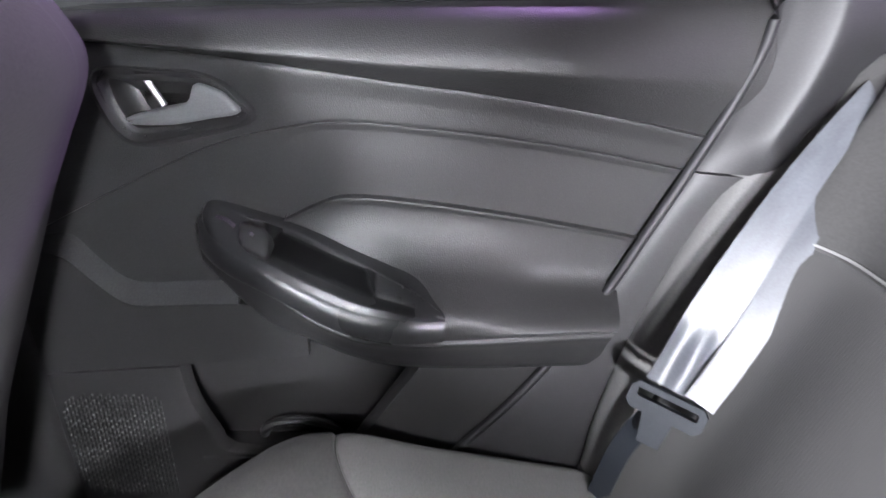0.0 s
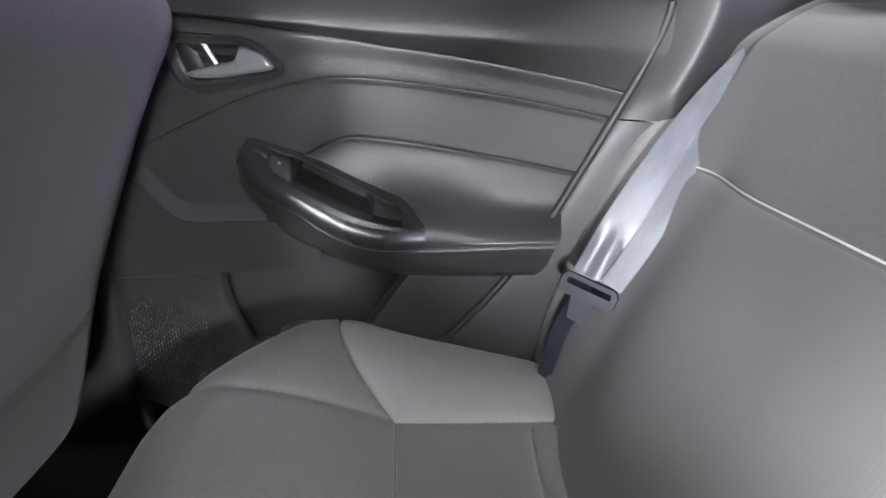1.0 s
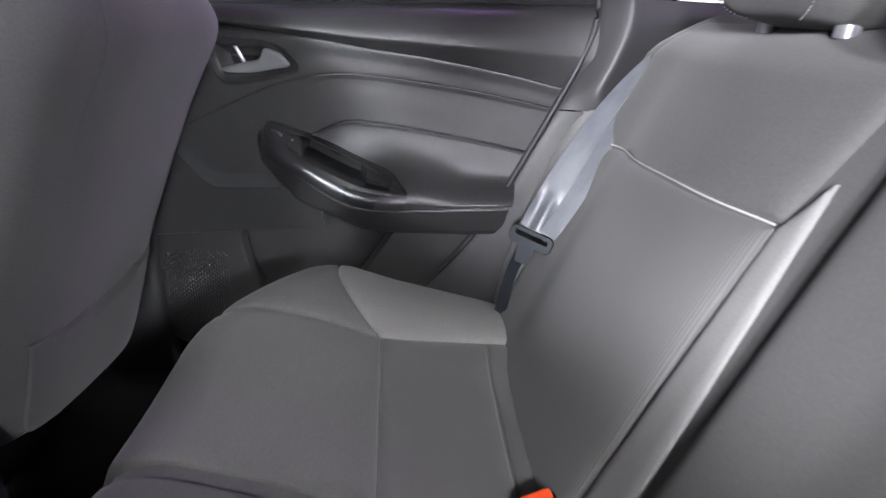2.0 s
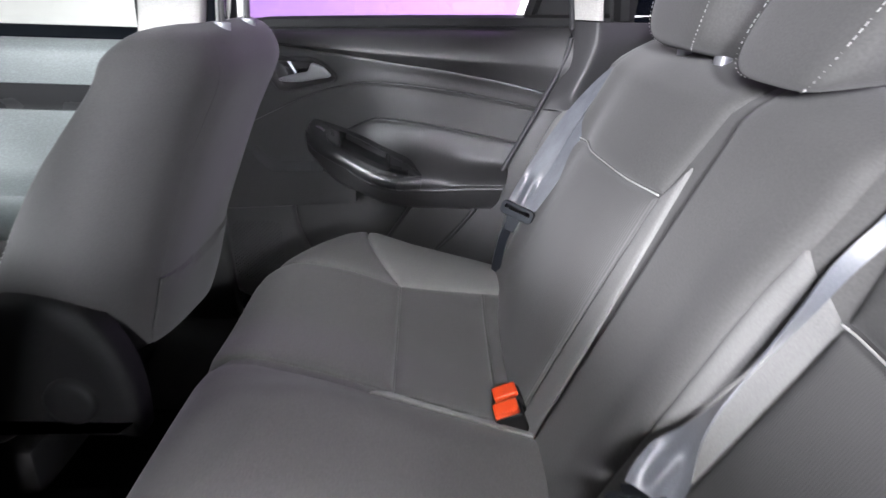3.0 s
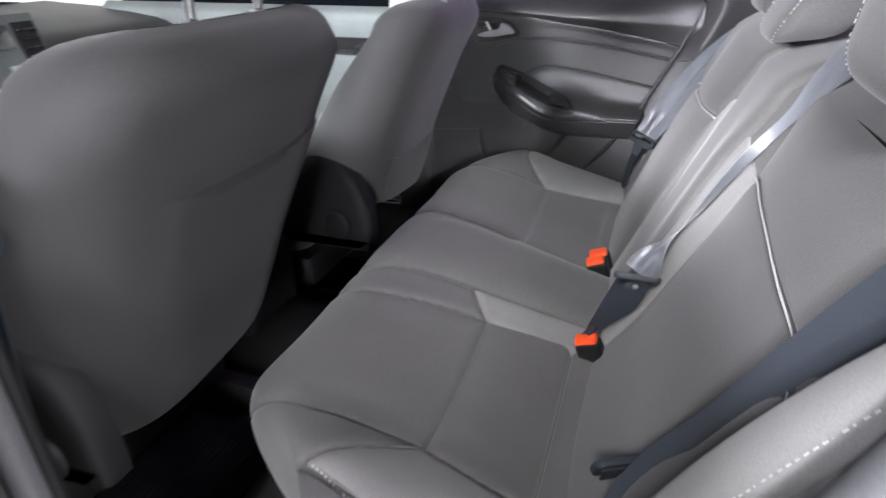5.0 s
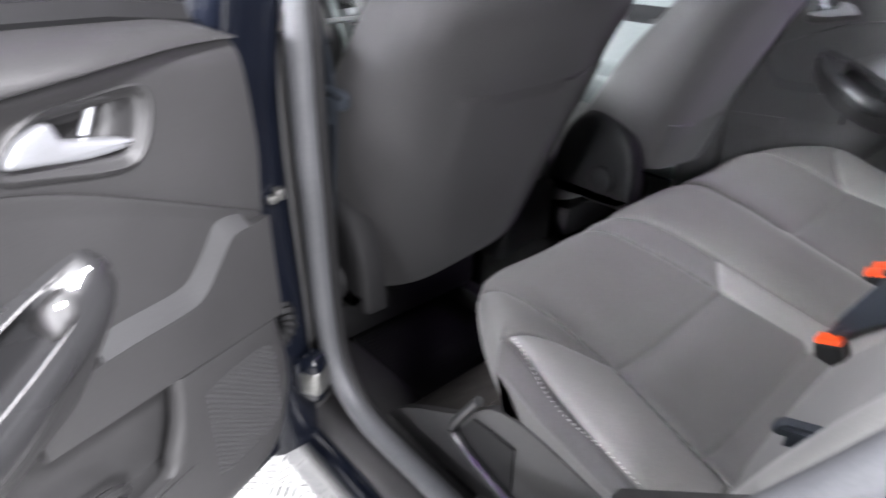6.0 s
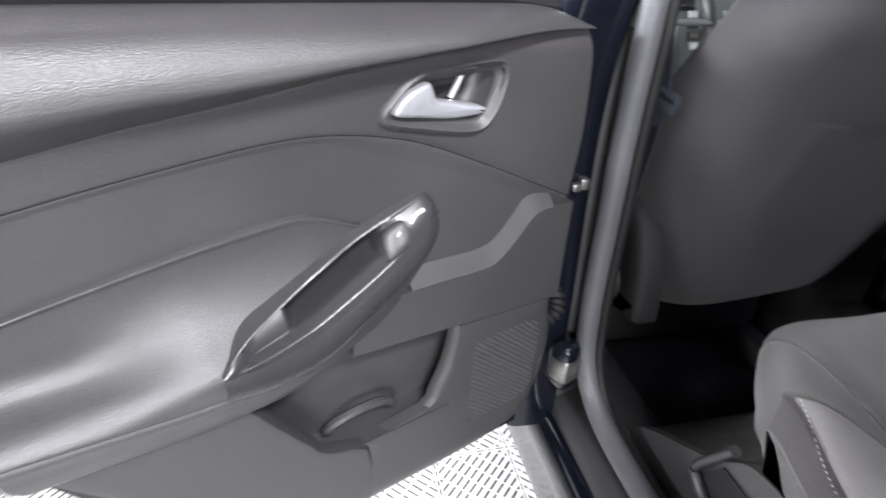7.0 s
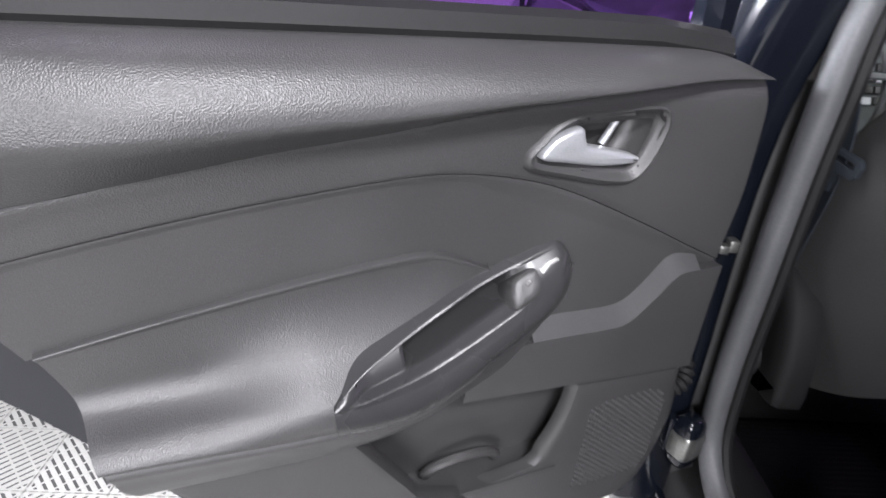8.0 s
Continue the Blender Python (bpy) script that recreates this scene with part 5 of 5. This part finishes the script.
keep(dash, finish("dash_top", sheet(lambda u, v: (lerp(-1.05, -1.7, u), lerp(-0.66, 0.66, v), table(u, [(0, 0.62), (0.02, 0.78), (0.1, 0.90), (0.3, 0.95), (1, 0.98)]) + 0.03 * math.exp(-((lerp(-0.66, 0.66, v) + 0.37) / 0.17) ** 2)), fine_steps(20), fine_steps(30), (0, 0, -0.05)), PLASTIC))
keep(dash, finish("instrument_hood", rounded(0.10, 0.17, 0.06, 0.6, m=Matrix.Translation((-1.2, -0.37, 0.95))), SOFT))
stack = keep(dash, finish("control_panel", sheet(lambda u, v: (lerp(-1.00, -1.13, u) + 0.012 * (2 * v - 1) ** 2, lerp(-0.105, 0.145, v) * lerp(0.86, 1, u), lerp(0.66, 1.005, u)), fine_steps(16), fine_steps(12), (-0.04, 0, -0.01)), FRONTCARD, label="grey-green control panel"))
def on_stack(u, v, n=0.0):
    return Vector((lerp(-1.00, -1.13, u) + 0.012 * (2 * v - 1) ** 2, lerp(-0.105, 0.145, v) * lerp(0.86, 1, u), lerp(0.66, 1.005, u))) + Vector((0.936, 0, 0.352)) * n
def raised(u0, u1, v0, v1, h, sink=-0.004):
    ring = lambda d, n: [on_stack(u, v, n) for u, v in ((u0 + d, v0 + d), (u0 + d, v1 - d), (u1 - d, v1 - d), (u1 - d, v0 + d))]
    return loops([ring(0, sink), ring(0, h * 0.7), ring(0.006, h)])
keep(stack, finish("display", raised(0.80, 0.94, 0.26, 0.74, 0.003), SATIN, label="dark display"))
for v0 in (0.02, 0.78):
    vent = keep(dash, finish("air_vent", raised(0.70, 0.95, v0, v0 + 0.20, 0.004), BLACK, label="black air vent"))
    for k in range(4):
        keep(vent, finish("slat", raised(0.725 + k * 0.055, 0.743 + k * 0.055, v0 + 0.02, v0 + 0.18, 0.009, 0.003), SATIN))
for i in range(4):
    for j in range(5):
        if j != 2:
            keep(stack, finish("button", raised(0.44 + i * 0.07, 0.49 + i * 0.07, 0.14 + j * 0.15, 0.26 + j * 0.15, 0.006), SATIN if (i + j) % 3 else SILVER))
keep(stack, finish("dial", loops([[on_stack(0.56 + r * 0.8 * math.cos(a), 0.50 + r * math.sin(a), h) for a in [2 * math.pi * k / 24 for k in range(24)]] for r, h in ((0.085, -0.002), (0.085, 0.014), (0.075, 0.018), (0.05, 0.018))]), SILVER, label="silver control dial"))
keep(dash, finish("console_slope", sheet(lambda u, v: (lerp(-0.78, -1.02, u), lerp(-0.09, 0.11, v), lerp(0.60, 0.70, u)), fine_steps(6), fine_steps(6), (0, 0, -0.06)), SILVER, label="silver console surround"))
wheel = thing("steering_wheel", "dark leather steering wheel with silver spokes", "steering wheel", at=(-0.82, -0.37, 0.915))
wm = Matrix.Translation((-0.82, -0.37, 0.915)) @ pose(0, 0, 0, 0, 65, 0)
rim = []
for k in range(48):
    a = 2 * math.pi * k / 48
    rim.append([wm @ Vector(((0.185 + 0.015 * math.cos(b)) * math.cos(a), (0.185 + 0.015 * math.cos(b)) * math.sin(a), 0.015 * math.sin(b))) for b in [2 * math.pi * j / 10 for j in range(10)]])
keep(wheel, finish("rim", loops(rim + [rim[0]], (False, False)), SOFT))
keep(wheel, finish("hub", rounded(0.06, 0.075, 0.025, 0.5, m=wm), SATIN))
for a in (0, 180, 90):
    d = Vector((math.cos(radians(a - 90)), math.sin(radians(a - 90)), 0))
    keep(wheel, finish("spoke", tube([wm @ (d * 0.05), wm @ (d * 0.18)], 0.016, 8, 0.4), SILVER))
bracket = thing("seat_side_bracket", "black plastic latch bezel beside the bench cushion", "bracket", at=(-0.05, -0.58, 0.42))
keep(bracket, finish("frame", tube(curve([(0.055, -0.596, 0.457), (0.035, -0.596, 0.460), (0.008, -0.596, 0.466), (-0.035, -0.596, 0.480), (-0.056, -0.596, 0.492), (-0.062, -0.596, 0.506), (-0.050, -0.596, 0.530), (-0.020, -0.594, 0.580)], 30), 0.007, 10), SATIN))
keep(bracket, finish("recess", loops([[Vector((x, y, z)) for x, z in ((0.04, 0.466), (-0.045, 0.490), (-0.053, 0.505), (-0.030, 0.540), (0.04, 0.540))] for y in (-0.5885, -0.591)]), BLACK))

# white rib tiles: alternate squares carry ribs in the two diagonal directions
TS = 0.18
def tile_mesh(flip):
    bm = bmesh.new()
    half = TS / 2 - 0.002
    for k, cross in [(k, False) for k in range(-10, 11)] + [(k, True) for k in range(-4, 5)]:
        c0 = k * (0.0336 if cross else 0.0168)
        # rib along the diagonal x - y = c0 * sqrt 2 (or x + y), clipped to the square; thin bars cross the ribs
        pts = []
        for q in (-1, 1):
            d = c0 * math.sqrt(2)
            lo, hi = max(-half, -half + d), min(half, half + d)
            x = lo if q < 0 else hi
            pts.append(Vector((x, x - d, 0)))
        if (pts[1] - pts[0]).length < 0.004 or pts[0].x > pts[1].x:
            continue
        nrm = Vector((1, -1, 0)).normalized() * (0.0022 if cross else 0.0052)
        top = Vector((0, 0, -0.0007 if cross else 0))
        ring = lambda p: [p - nrm + Vector((0, 0, -0.007)), p - nrm + top, p + nrm + top, p + nrm + Vector((0, 0, -0.007))]
        rings = [ring(pts[0]), ring(pts[1])]
        if flip != cross:
            rings = [[Vector((-p.x, p.y, p.z)) for p in r] for r in rings]
        loops(rings, bm=bm)
    w = 0.0035
    base = [bm.verts.new((a * half, b * half, -0.0018)) for a, b in ((-1, -1), (1, -1), (1, 1), (-1, 1))]
    bm.faces.new(base).material_index = 1
    for sx, sy in ((1, 0), (-1, 0), (0, 1), (0, -1)):
        cx, cy = sx * (half - w / 2), sy * (half - w / 2)
        hx, hy = (w / 2 if sx else half), (w / 2 if sy else half)
        loops([[Vector((cx + a * hx, cy + b * hy, z)) for a, b in ((-1, -1), (1, -1), (1, 1), (-1, 1))] for z in (-0.007, 0.0004)], bm=bm)
    bmesh.ops.recalc_face_normals(bm, faces=bm.faces)
    me = bpy.data.meshes.new("floor_tile")
    bm.to_mesh(me)
    bm.free()
    me.materials.append(TILE)
    me.materials.append(GAP)
    return me
meshes = (tile_mesh(False), tile_mesh(True))
for i in range(10):
    for j in range(13):
        ob = new("floor_tile", meshes[(i + j) % 2])
        ob.location = (-1.37 + i * TS, -2.53 + j * TS, -0.001)
        ob.parent = ground
